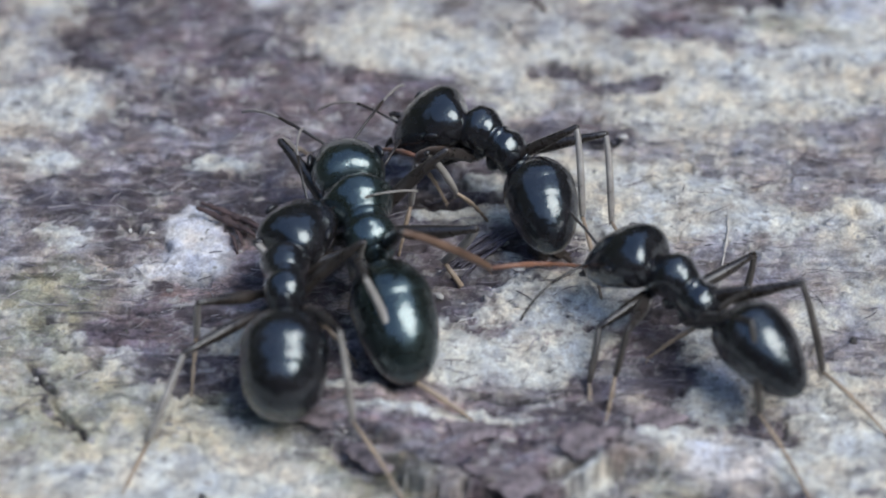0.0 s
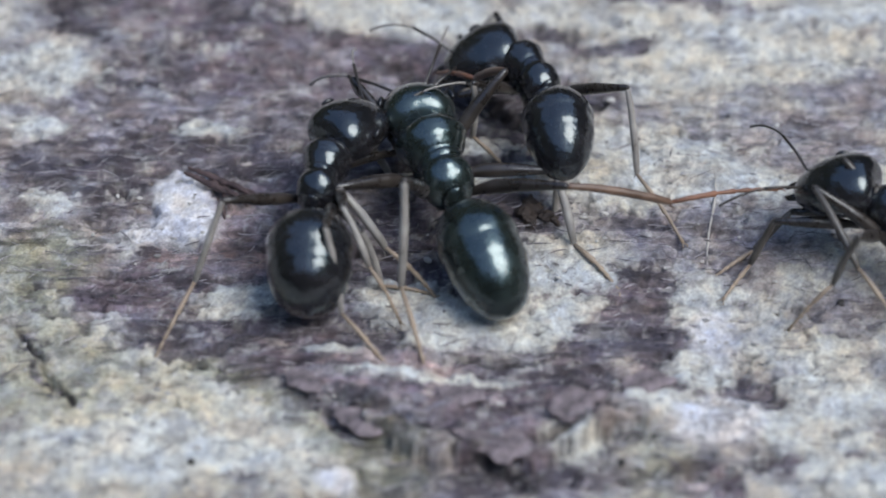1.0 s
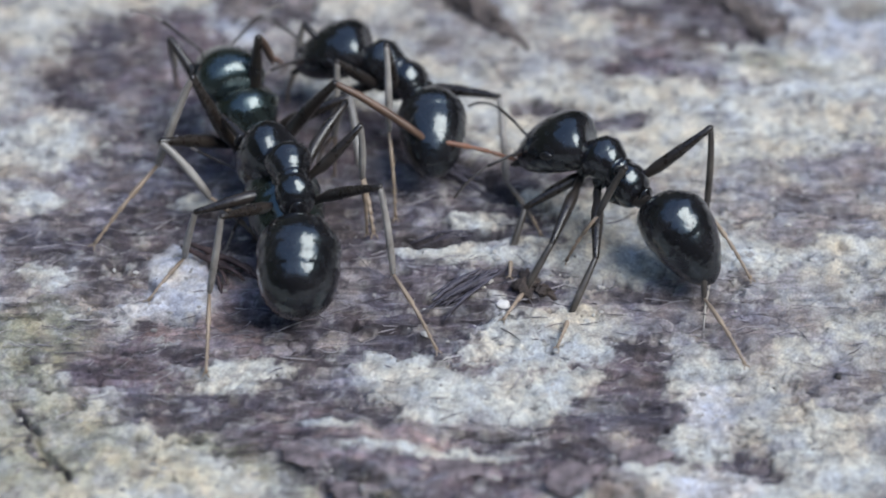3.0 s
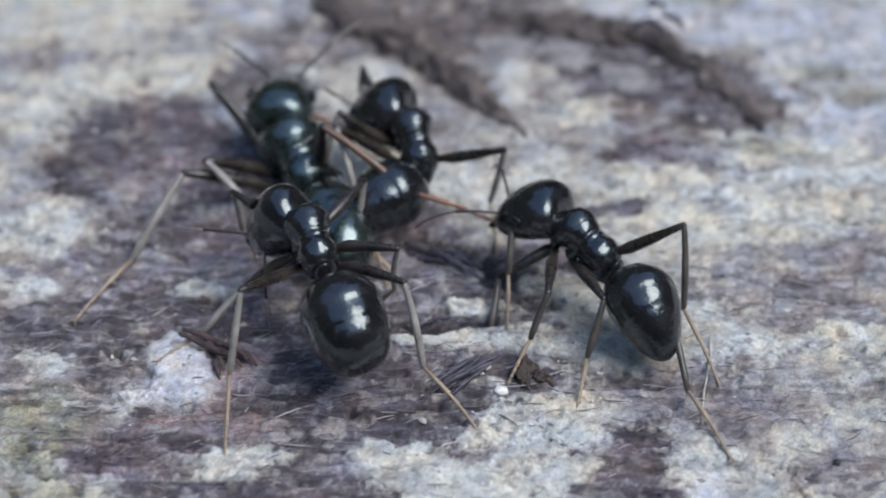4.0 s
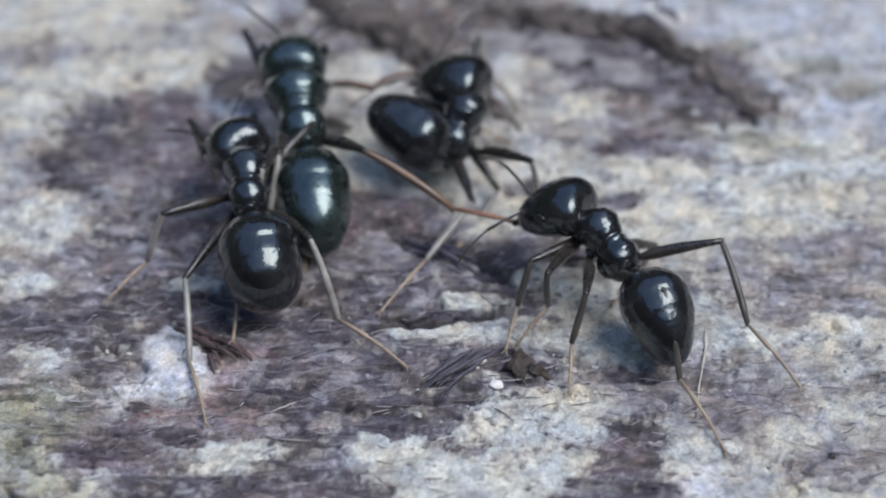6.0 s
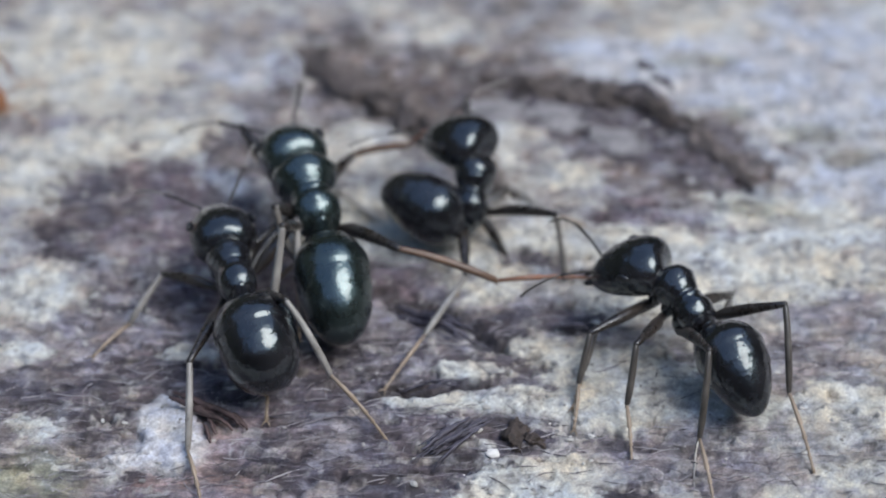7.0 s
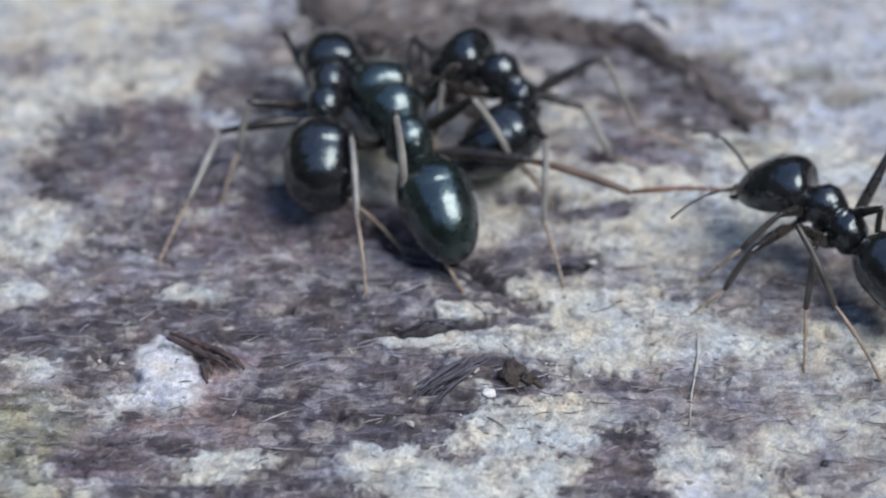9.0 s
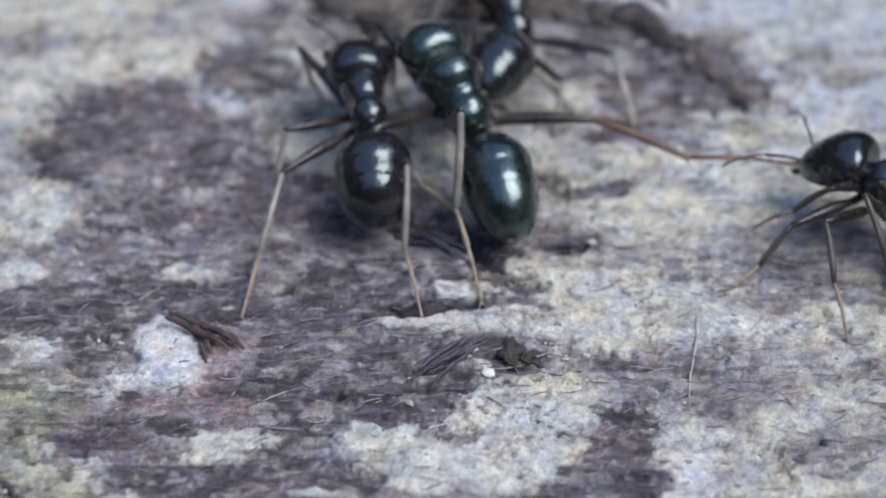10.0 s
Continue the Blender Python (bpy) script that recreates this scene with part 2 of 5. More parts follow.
def foot_mesh(length, mat):
    """Five-jointed foot and two claws."""
    bm = bmesh.new()
    n = length
    pts, rad = [], []
    for s, e, r in ((-0.02, 0.42, 0.038), (0.42, 0.60, 0.034), (0.60, 0.73, 0.031), (0.73, 0.84, 0.028), (0.84, 1.0, 0.028)):
        for q, k in ((s, 0.72), ((s + e) / 2, 0.95), (e - 0.01, 1.15)):
            pts.append((q * n, 0, 0.05 * math.sin(math.pi * q)))
            rad.append(r * k)
    tube(bm, pts, rad, 8)
    for s in (1, -1):
        tube(bm, [(n - 0.01, 0, 0.0), (n + 0.05, s * 0.045, 0.01), (n + 0.085, s * 0.06, -0.03)], [0.014, 0.011, 0.003], 6)
    return mesh_of("foot", bm, [mat])


def antenna_mesh(mats):
    bm = bmesh.new()
    tube(bm, [(0, 0, 0), (0.06, 0, 0.03), (0.4, 0, 0.10), (0.8, 0, 0.12)], [0.028, 0.02, 0.023, 0.027], 8, 0)
    pts, rad = [(0.8, 0, 0.12)], [0.018]
    for k in range(11):
        for q, r in ((0.2, 0.72), (0.85, 1.0)):
            f = (k + q) / 11
            pts.append((0.8 + 0.85 * f - 0.2 * f * f, 0, 0.12 - 0.16 * f - 0.24 * f * f))
            rad.append((0.019 + 0.006 * f) * r)
    tube(bm, pts, rad, 8, 1)
    return mesh_of("antenna", bm, mats)


def mandible_mesh(side, mats):
    bm = bmesh.new()
    tube(bm, [(0, 0, 0), (0.08, side * 0.05, -0.02), (0.17, side * 0.035, -0.04), (0.24, -side * 0.03, -0.05)], [0.07, 0.06, 0.045, 0.01], 8)
    return mesh_of("mandible", bm, mats)


def eye_mesh():
    bm = bmesh.new()
    loft(bm, spline([(-0.12, 0.01, 0.01, 0), (-0.09, 0.03, 0.05, 0), (0, 0.045, 0.085, 0), (0.09, 0.03, 0.05, 0), (0.12, 0.01, 0.01, 0)], 12), 12)
    return mesh_of("eye", bm, [EYE_MAT])


# ants whose heads are small beside their bodies
SKULL = {"B": 0.87}
# a pulled leg is stretched at its joints
LONG = {"R3": 1.04}


def build_ant(label, shell, femur, tibia, tarsus, fat=1.0, special=None, bulge=1.0, blunt=0.0, skull=1.0, broad=1.0):
    """An ant in parts; returns it with the parts that are keyed. special: a leg of another colour."""
    root = tagged(new("ant"), label, "ant", "ants fighting")
    keyed = {"root": root}
    part("mesosoma", mesosoma_mesh(shell, broad), root)
    part("petiole", petiole_mesh(shell), root)
    keyed["head"] = head = part("head", head_mesh(shell, skull), root)
    keyed["gaster"] = part("gaster", gaster_mesh(shell, fat, bulge, blunt), root)
    for s in (1, -1):
        eye = part("eye", eye_mesh(), head)
        eye.matrix_basis = pose(0.46 * skull * MM, s * 0.545 * skull * MM, 0.29 * skull * MM, 0, 0, -s * 18)
        jaw = part("mandible", mandible_mesh(s, [tarsus if shell is AMBER else femur]), head)
        jaw.matrix_basis = pose(1.09 * skull * MM, s * 0.11 * MM, -0.02 * MM)
        keyed["antenna", s] = part("antenna", antenna_mesh([femur, tibia]), head)
    for k, (x, s, a, b) in LEGS.items():
        rust = special and k in special
        b *= LONG.get(k, 1.0) if rust else 1.0
        coxa = part("coxa", coxa_mesh(s, hip_drop(k), shell), root)
        coxa.matrix_basis = pose(x * MM, 0, 0)
        keyed[k] = leg = part("leg", upper_leg_mesh(a, [femur]), root)
        keyed[k, "low"] = part("shin", shin_mesh(b * SHIN, RUST_SHIN if rust else tibia), leg, "brown shin pulled taut" if rust else "")
        keyed[k, "foot"] = part("foot", foot_mesh(b * (1 - SHIN), RED_LEG if rust else tarsus), leg, "rust-red foot held in jaws" if rust else "")
    return keyed


JOINT, FOOT, KNEE = {}, {}, {}
JOINT['D', 'jaw'] = [(0, 1.91, -4.69, 0.83), (0.5, 2.89, -3.88, 0.91), (1, 5.28, -3.94, 1.01), (1.5, 5.13, -1.83, 1.02), (2, 2.74, -2.04, 0.88), (2.2, 1.33, -2.37, 0.87), (3.3, 1.11, -0.97, 1.07), (3.5, 1.21, -1.24, 1.07), (4, 0.76, -0.64, 1.01), (4.5, 0.44, -0.75, 1.02), (5, 0.73, -0.52, 1.05), (5.2, 0.73, -0.67, 1.05), (6.3, 1.39, -0.79, 1.04), (6.5, 1.59, -0.66, 1.04), (7, 2.46, -0.56, 1.04), (7.5, 3.36, -0.27, 1.03), (8, 4.60, 0.13, 1.05), (8.5, 4.76, 0.16, 1.05), (9, 5.03, 0.13, 1.05), (9.5, 5.24, 0.45, 0.99), (10, 6.25, 0.36, 0.97)]
JOINT['D', 'neck'] = [(0, 2.98, -5.19, 1.37), (0.5, 4.09, -4.21, 1.37), (1, 6.62, -4.33, 1.31), (1.5, 6.29, -2.50, 1.35), (2, 3.84, -1.82, 1.49), (2.2, 2.49, -1.99, 1.35), (3.3, 2.31, -1.43, 1.54), (3.5, 2.45, -1.59, 1.55), (4, 1.88, -1.16, 1.50), (4.5, 1.62, -1.22, 1.47), (5, 1.87, -1.08, 1.51), (5.2, 1.88, -1.21, 1.52), (6.3, 2.54, -1.27, 1.56), (6.5, 2.75, -1.16, 1.51), (7, 3.76, -0.88, 1.40), (7.5, 4.55, -0.78, 1.42), (8, 5.92, -0.27, 1.34), (8.5, 6.03, -0.27, 1.40), (9, 6.32, -0.31, 1.40), (9.5, 6.53, 0.21, 1.40), (10, 7.41, -0.20, 1.35)]
JOINT['D', 'waist'] = [(0, 3.99, -6.18, 1.03), (0.5, 5.10, -5.27, 0.98), (1, 7.64, -5.40, 1.00), (1.5, 7.24, -3.69, 1.08), (2, 5.27, -2.63, 1.48), (2.2, 3.70, -2.65, 1.51), (3.3, 3.26, -2.66, 1.02), (3.5, 3.40, -2.81, 0.97), (4, 2.88, -2.28, 1.12), (4.5, 2.57, -2.38, 1.13), (5, 2.77, -2.32, 1.11), (5.2, 2.80, -2.42, 1.10), (6.3, 3.43, -2.52, 1.05), (6.5, 3.54, -2.45, 1.09), (7, 4.54, -2.14, 1.06), (7.5, 5.35, -2.07, 1.11), (8, 6.77, -1.46, 0.99), (8.5, 6.99, -1.43, 0.95), (9, 7.33, -1.42, 0.91), (9.5, 7.44, -0.96, 1.01), (10, 8.35, -1.33, 0.99)]
JOINT['D', 'tip'] = [(0, 5.07, -7.48, 0.95), (0.5, 6.22, -6.53, 0.95), (1, 8.70, -6.70, 0.91), (1.5, 8.40, -4.87, 0.81), (2, 6.54, -2.57, 0.54), (2.2, 5.13, -2.65, 0.57), (3.3, 4.07, -4.20, 0.66), (3.5, 4.53, -4.10, 0.69), (4, 3.66, -3.82, 0.62), (4.5, 3.40, -3.86, 0.63), (5, 3.46, -3.91, 0.59), (5.2, 3.56, -3.96, 0.60), (6.3, 4.05, -4.13, 0.62), (6.5, 4.30, -4.02, 0.62), (7, 5.22, -3.69, 0.74), (7.5, 6.11, -3.65, 0.69), (8, 7.54, -2.98, 0.85), (8.5, 7.74, -2.99, 0.84), (9, 8.02, -2.99, 0.88), (9.5, 8.30, -2.47, 0.83), (10, 9.18, -2.82, 0.89)]
JOINT['A', 'jaw'] = [(0, -2.06, -3.72, 1.37), (0.5, -1.10, -2.68, 1.32), (1, -0.98, -2.34, 1.35), (1.5, -1.63, -1.77, 1.39), (2, -2.32, -1.93, 1.26), (2.2, -1.93, -2.44, 1.05), (3.3, -3.69, -1.34, 0.90), (3.5, -3.66, -1.03, 0.89), (4, -3.18, -1.49, 1.09), (4.5, -3.46, -1.05, 1.14), (5, -3.84, -0.30, 1.12), (5.2, -3.82, -0.31, 1.22), (6.3, -3.77, 1.46, 1.25), (6.5, -3.85, 1.27, 1.26), (7, -3.85, 1.13, 1.25), (7.5, -3.21, 2.44, 1.17), (8, -2.17, 3.85, 1.44), (8.5, -1.79, 4.30, 1.48), (9, -1.90, 4.49, 1.38), (9.5, -2.09, 4.45, 1.40), (10, -1.44, 3.55, 1.40)]
JOINT['A', 'neck'] = [(0, -2.77, -4.90, 1.23), (0.5, -2.24, -3.51, 1.46), (1, -1.87, -3.36, 1.44), (1.5, -2.81, -2.59, 1.35), (2, -3.33, -2.89, 1.41), (2.2, -2.66, -3.33, 1.58), (3.3, -2.71, -1.35, 1.71), (3.5, -2.72, -1.11, 1.76), (4, -2.39, -1.60, 1.98), (4.5, -2.58, -1.05, 2.00), (5, -2.89, -0.24, 1.81), (5.2, -2.80, 0.18, 1.81), (6.3, -3.53, 0.17, 1.51), (6.5, -3.66, -0.03, 1.47), (7, -3.57, -0.18, 1.28), (7.5, -3.24, 1.15, 1.21), (8, -2.37, 2.50, 1.48), (8.5, -2.06, 2.97, 1.56), (9, -1.76, 3.16, 1.33), (9.5, -1.76, 3.17, 1.12), (10, -1.26, 2.22, 1.44)]
JOINT['A', 'waist'] = [(0, -2.68, -6.37, 1.43), (0.5, -2.46, -5.27, 1.35), (1, -2.17, -4.88, 1.36), (1.5, -2.82, -4.11, 1.42), (2, -3.38, -4.41, 1.38), (2.2, -3.31, -4.68, 1.43), (3.3, -2.06, -2.68, 1.43), (3.5, -2.11, -2.49, 1.40), (4, -1.92, -2.96, 1.68), (4.5, -2.11, -2.45, 1.59), (5, -2.23, -1.47, 1.62), (5.2, -2.28, -1.19, 1.53), (6.3, -3.45, -1.38, 1.35), (6.5, -3.43, -1.54, 1.35), (7, -3.19, -1.62, 1.42), (7.5, -3.13, -0.23, 1.58), (8, -2.46, 0.92, 1.31), (8.5, -2.37, 1.42, 1.16), (9, -1.92, 1.66, 1.38), (9.5, -1.66, 1.73, 1.32), (10, -0.99, 0.67, 1.38)]
JOINT['A', 'tip'] = [(0, -2.66, -8.02, 0.77), (0.5, -2.66, -6.96, 0.69), (1, -2.17, -6.56, 0.67), (1.5, -3.03, -5.78, 0.67), (2, -3.44, -6.07, 0.75), (2.2, -3.55, -6.34, 0.74), (3.3, -1.93, -4.33, 0.73), (3.5, -1.93, -4.16, 0.74), (4, -1.27, -4.40, 1.00), (4.5, -1.56, -4.00, 1.03), (5, -1.77, -3.00, 1.19), (5.2, -1.86, -2.76, 1.18), (6.3, -3.02, -3.03, 0.68), (6.5, -2.86, -3.13, 0.72), (7, -2.67, -3.18, 0.82), (7.5, -2.73, -1.73, 0.80), (8, -2.18, -0.77, 0.61), (8.5, -2.13, -0.29, 0.64), (9, -1.89, -0.03, 0.71), (9.5, -1.39, 0.12, 0.95), (10, -0.93, -1.05, 0.59)]
JOINT['B', 'jaw'] = [(0, -2.15, -1.78, 1.02), (0.5, -1.04, -1.63, 0.97), (1, -0.72, -1.39, 0.84), (1.5, -1.20, 0.01, 1.09), (2, -2.85, 0.95, 0.88), (2.2, -4.41, -0.18, 0.68), (3.3, -3.88, 2.07, 1.42), (3.5, -3.19, 2.22, 1.43), (4, -2.84, 3.46, 1.04), (4.5, -2.62, 3.17, 0.65), (5, -2.84, 4.10, 0.84), (5.2, -2.63, 4.26, 0.88), (6.3, -2.63, 4.04, 1.54), (6.5, -3.00, 3.34, 1.52), (7, -2.97, 3.41, 1.29), (7.5, -3.10, 3.13, 0.98), (8, -1.73, 4.68, 1.16), (8.5, -1.49, 4.40, 1.03), (9, -1.17, 3.97, 0.99), (9.5, -1.05, 3.98, 1.03), (10, -0.62, 3.92, 1.45)]
JOINT['B', 'neck'] = [(0, -1.80, -3.33, 1.27), (0.5, -0.64, -3.14, 1.30), (1, -0.46, -2.83, 1.35), (1.5, -0.98, -1.57, 1.46), (2, -1.96, -0.35, 1.18), (2.2, -3.71, -0.91, 1.78), (3.3, -3.49, 0.44, 1.31), (3.5, -3.11, 0.54, 1.24), (4, -2.87, 1.86, 0.90), (4.5, -2.85, 1.71, 0.93), (5, -2.86, 2.52, 1.05), (5.2, -2.71, 2.70, 1.01), (6.3, -2.61, 2.37, 1.68), (6.5, -2.72, 1.70, 1.61), (7, -2.43, 1.89, 1.59), (7.5, -1.98, 2.34, 1.69), (8, -1.28, 3.13, 1.45), (8.5, -1.25, 2.86, 1.38), (9, -0.83, 2.44, 1.29), (9.5, -0.72, 2.48, 1.37), (10, 0.09, 2.45, 1.83)]
JOINT['B', 'waist'] = [(0, -1.30, -5.13, 1.21), (0.5, -0.43, -5.00, 1.22), (1, 0.13, -4.52, 1.16), (1.5, -0.08, -3.33, 0.85), (2, -0.97, -1.66, 1.03), (2.2, -2.00, -2.17, 0.75), (3.3, -3.05, -1.35, 0.53), (3.5, -3.04, -1.36, 0.55), (4, -2.28, 0.56, 0.60), (4.5, -2.30, 0.46, 0.78), (5, -2.21, 1.19, 0.68), (5.2, -2.21, 1.40, 0.85), (6.3, -2.29, 0.36, 1.30), (6.5, -2.18, -0.19, 1.28), (7, -1.88, 0.04, 1.41), (7.5, -1.20, 0.66, 1.19), (8, -0.60, 1.38, 1.01), (8.5, -0.48, 1.19, 1.01), (9, -0.22, 0.71, 1.24), (9.5, 0.03, 0.85, 1.24), (10, 0.95, 0.57, 1.18)]
JOINT['B', 'tip'] = [(0, -0.69, -7.17, 0.55), (0.5, 0.23, -7.05, 0.54), (1, 0.96, -6.45, 0.57), (1.5, 1.09, -5.20, 0.55), (2, 0.06, -3.45, 0.81), (2.2, -1.02, -4.08, 0.79), (3.3, -2.83, -3.38, 0.95), (3.5, -2.78, -3.46, 0.90), (4, -1.63, -1.32, 0.65), (4.5, -1.70, -1.40, 0.75), (5, -1.76, -0.75, 0.62), (5.2, -1.71, -0.54, 0.53), (6.3, -2.04, -2.00, 0.51), (6.5, -1.85, -2.39, 0.53), (7, -1.46, -2.17, 0.52), (7.5, -0.75, -1.44, 0.54), (8, -0.04, -0.71, 0.54), (8.5, 0.30, -0.77, 0.58), (9, 0.49, -1.28, 0.55), (9.5, 0.98, -0.97, 0.58), (10, 1.60, -1.70, 0.51)]
JOINT['C', 'jaw'] = [(0, -1.37, -1.97, 0.88), (0.5, -0.46, -0.90, 0.87), (1, -0.20, -0.90, 0.87), (1.5, -0.72, 0.10, 0.95), (2, -1.03, 1.11, 0.89), (2.2, -2.29, 0.72, 0.91), (3.3, -2.87, 1.33, 0.99), (3.5, -2.26, 1.01, 0.92), (4, -1.87, 1.93, 0.92), (4.5, -1.69, 1.52, 0.83), (5, -1.54, 2.39, 1.02), (5.2, -1.64, 2.59, 1.02), (6.3, -0.30, 2.98, 1.42), (6.5, -0.50, 3.14, 1.35), (7, -0.35, 3.17, 1.33), (7.5, 0.03, 3.21, 1.35), (8, 0.79, 4.97, 1.20), (8.5, 0.24, 4.89, 1.18), (9, -0.18, 3.50, 0.94), (9.5, -0.59, 4.15, 0.77), (10, 0.43, 5.54, 0.68)]
JOINT['C', 'neck'] = [(0, -0.13, -1.70, 1.41), (0.5, 0.64, -0.43, 0.88), (1, 1.05, -0.64, 1.03), (1.5, 0.68, 0.04, 1.25), (2, 0.21, 1.19, 1.27), (2.2, -0.91, 1.06, 1.39), (3.3, -1.56, 1.03, 1.35), (3.5, -1.26, 0.39, 1.48), (4, -0.71, 1.75, 1.55), (4.5, -0.68, 1.43, 1.58), (5, -0.32, 1.95, 1.48), (5.2, -0.42, 2.26, 1.40), (6.3, 1.05, 2.33, 1.52), (6.5, 0.82, 2.63, 1.47), (7, 0.81, 2.44, 1.55), (7.5, 1.50, 2.89, 1.64), (8, 2.31, 4.88, 1.45), (8.5, 1.59, 4.70, 1.70), (9, 0.84, 3.21, 1.72), (9.5, 0.40, 4.30, 1.56), (10, 1.42, 5.08, 1.32)]
JOINT['C', 'waist'] = [(0, 1.13, -2.71, 1.11), (0.5, 1.17, -1.97, 1.14), (1, 1.68, -1.92, 1.24), (1.5, 1.72, -1.11, 1.27), (2, 0.83, -0.12, 1.25), (2.2, 0.26, 0.05, 1.26), (3.3, -0.38, 0.16, 1.04), (3.5, 0.11, -0.36, 0.90), (4, -0.32, 0.36, 0.99), (4.5, -0.41, 0.39, 0.99), (5, -0.24, 0.78, 0.85), (5.2, -0.16, 0.86, 0.96), (6.3, 0.15, 1.01, 0.53), (6.5, 0.05, 1.30, 0.57), (7, 0.55, 1.09, 0.57), (7.5, 2.17, 1.48, 0.75), (8, 2.27, 3.53, 0.82), (8.5, 2.29, 3.34, 0.82), (9, 1.94, 2.13, 1.01), (9.5, 1.37, 3.31, 0.87), (10, 1.63, 3.68, 1.04)]
JOINT['C', 'tip'] = [(0, 1.51, -4.45, 0.85), (0.5, 0.82, -3.54, 1.29), (1, 1.86, -3.60, 1.06), (1.5, 1.96, -2.83, 0.77), (2, 0.82, -1.77, 0.82), (2.2, 0.31, -1.68, 0.71), (3.3, -0.46, -1.58, 0.86), (3.5, -1.10, -1.52, 0.93), (4, -1.70, -0.52, 0.79), (4.5, -1.47, -1.05, 0.84), (5, -1.38, -0.40, 0.93), (5.2, -1.27, -0.50, 0.93), (6.3, -0.86, 2.53, 1.38), (6.5, -1.05, 2.54, 1.23), (7, -0.95, 2.07, 1.01), (7.5, 0.69, 0.37, 0.69), (8, 0.74, 2.89, 0.86), (8.5, 0.46, 2.86, 0.67), (9, 0.37, 1.13, 0.65), (9.5, 0.53, 1.84, 1.03), (10, 0.85, 2.18, 1.15)]
FOOT['A', 'L1'] = [(0, -1.69, -1.93), (0.5, -0.77, -1.34), (1, -0.93, -0.81), (1.5, -1.53, 0.38), (2, -2.29, -0.18), (2.2, -2.45, -1.05), (7.5, -2.15, 2.84)]
FOOT['A', 'L2'] = [(0, -4.17, -6.93), (0.5, -0.09, -5.65), (1, -0.08, -5.46), (1.5, -3.78, -3.68), (2, -3.87, -4.47), (2.2, -4.22, -3.21), (3.3, -4.86, -3.68), (3.5, -4.86, -3.68), (4, -4.74, -3.20), (4.5, -4.47, -3.63), (5, -4.27, -2.94), (5.2, -4.27, -2.68), (6.3, -5.87, -1.90), (6.5, -5.88, -1.88), (7, -5.82, -1.48), (7.5, -4.39, 1.05), (8, -3.70, 0.40), (8.5, -3.59, 0.95), (9, -3.74, 1.00), (9.5, -3.10, 0.32), (10, -2.80, -0.50)]
FOOT['A', 'L3'] = [(0, -5.15, -9.32), (0.5, -4.61, -7.07), (1, -4.58, -6.86), (1.5, -4.87, -7.02), (2, -4.80, -7.04), (2.2, -4.81, -6.92), (3.3, -3.55, -5.38), (3.5, -3.48, -5.35), (4, -3.48, -5.53), (4.5, -3.46, -5.34), (5, -3.76, -4.69), (5.2, -3.76, -4.69), (6.3, -3.72, -4.88), (6.5, -3.71, -4.88), (7, -3.68, -5.27), (7.5, -5.45, -1.79), (8, -5.40, -1.44), (8.5, -4.82, -1.04), (9, -4.82, -1.04), (9.5, -4.52, -0.70), (10, -3.16, -2.48)]
FOOT['A', 'R1'] = [(0, -1.14, -5.10), (0.5, -1.24, -2.21), (1, -0.18, -3.09), (1.5, -1.42, -3.54), (2, -1.83, -2.38), (2.2, -2.20, -2.49), (3.3, -2.22, -0.15), (3.5, -2.22, -0.15), (4, -1.61, -0.90), (4.5, -1.89, -0.63), (5, -3.19, -2.42), (5.2, -3.19, -2.42), (6.3, -3.07, 1.15), (6.5, -1.95, 1.73), (7, -1.95, 1.73), (7.5, -0.79, 2.08), (8, 0.46, 2.24), (8.5, 0.46, 2.24), (9, -0.61, 3.00), (9.5, -0.56, 3.13), (10, -0.34, 2.58)]
FOOT['A', 'R2'] = [(0.5, -1.80, -4.92), (1, -0.52, -6.66), (1.5, -1.50, -4.35), (2, -3.00, -4.23), (2.2, -1.78, -3.73), (3.3, -1.22, -2.05), (3.5, -1.22, -2.05), (4, -1.22, -2.05), (4.5, -1.22, -2.05), (5, -1.22, -2.05), (5.2, -1.22, -2.05), (6.3, -2.54, -1.03), (6.5, -2.43, -1.20), (7, -2.29, -1.75), (9, 0.31, 2.31), (9.5, 1.29, 1.40), (10, 1.99, 0.95)]
FOOT['A', 'R3'] = [(0, -0.85, -8.97), (0.5, -0.62, -7.12), (1, -0.75, -7.34), (1.5, -2.01, -6.57), (2, -0.20, -5.95), (2.2, -3.08, -7.16), (3.3, 0.52, -4.71), (3.5, 0.52, -4.71), (4, 0.59, -4.91), (4.5, 0.52, -4.71), (5, 0.53, -3.90), (5.2, 0.50, -3.84), (6.3, -0.77, -3.61), (6.5, -0.77, -3.61), (7, -0.77, -3.61), (7.5, -1.04, -2.44), (8, -1.04, -2.44), (8.5, -1.04, -2.44), (9, -1.04, -2.44), (9.5, -1.04, -2.44), (10, -0.15, -2.54)]
FOOT['B', 'L2'] = [(6.3, -2.99, -1.63), (6.5, -2.98, -0.04)]
FOOT['B', 'L3'] = [(0, 0.60, -7.79), (0.5, 0.28, -8.63), (1, -0.29, -7.46), (1.5, -0.08, -6.55), (2, -4.02, -2.37), (3.3, -6.15, -2.64), (3.5, -6.25, -2.45), (4, -6.21, -2.17), (4.5, -6.31, -2.22), (5, -5.75, -1.52), (5.2, -5.66, -1.40), (6.3, -2.90, -3.39), (6.5, -2.91, -3.03), (7, -2.79, -3.09), (7.5, -1.44, -1.83), (8, -1.37, -0.66), (8.5, -1.19, -1.08), (9, 0.53, -1.36), (9.5, 0.85, -1.90), (10, 0.85, -2.17)]
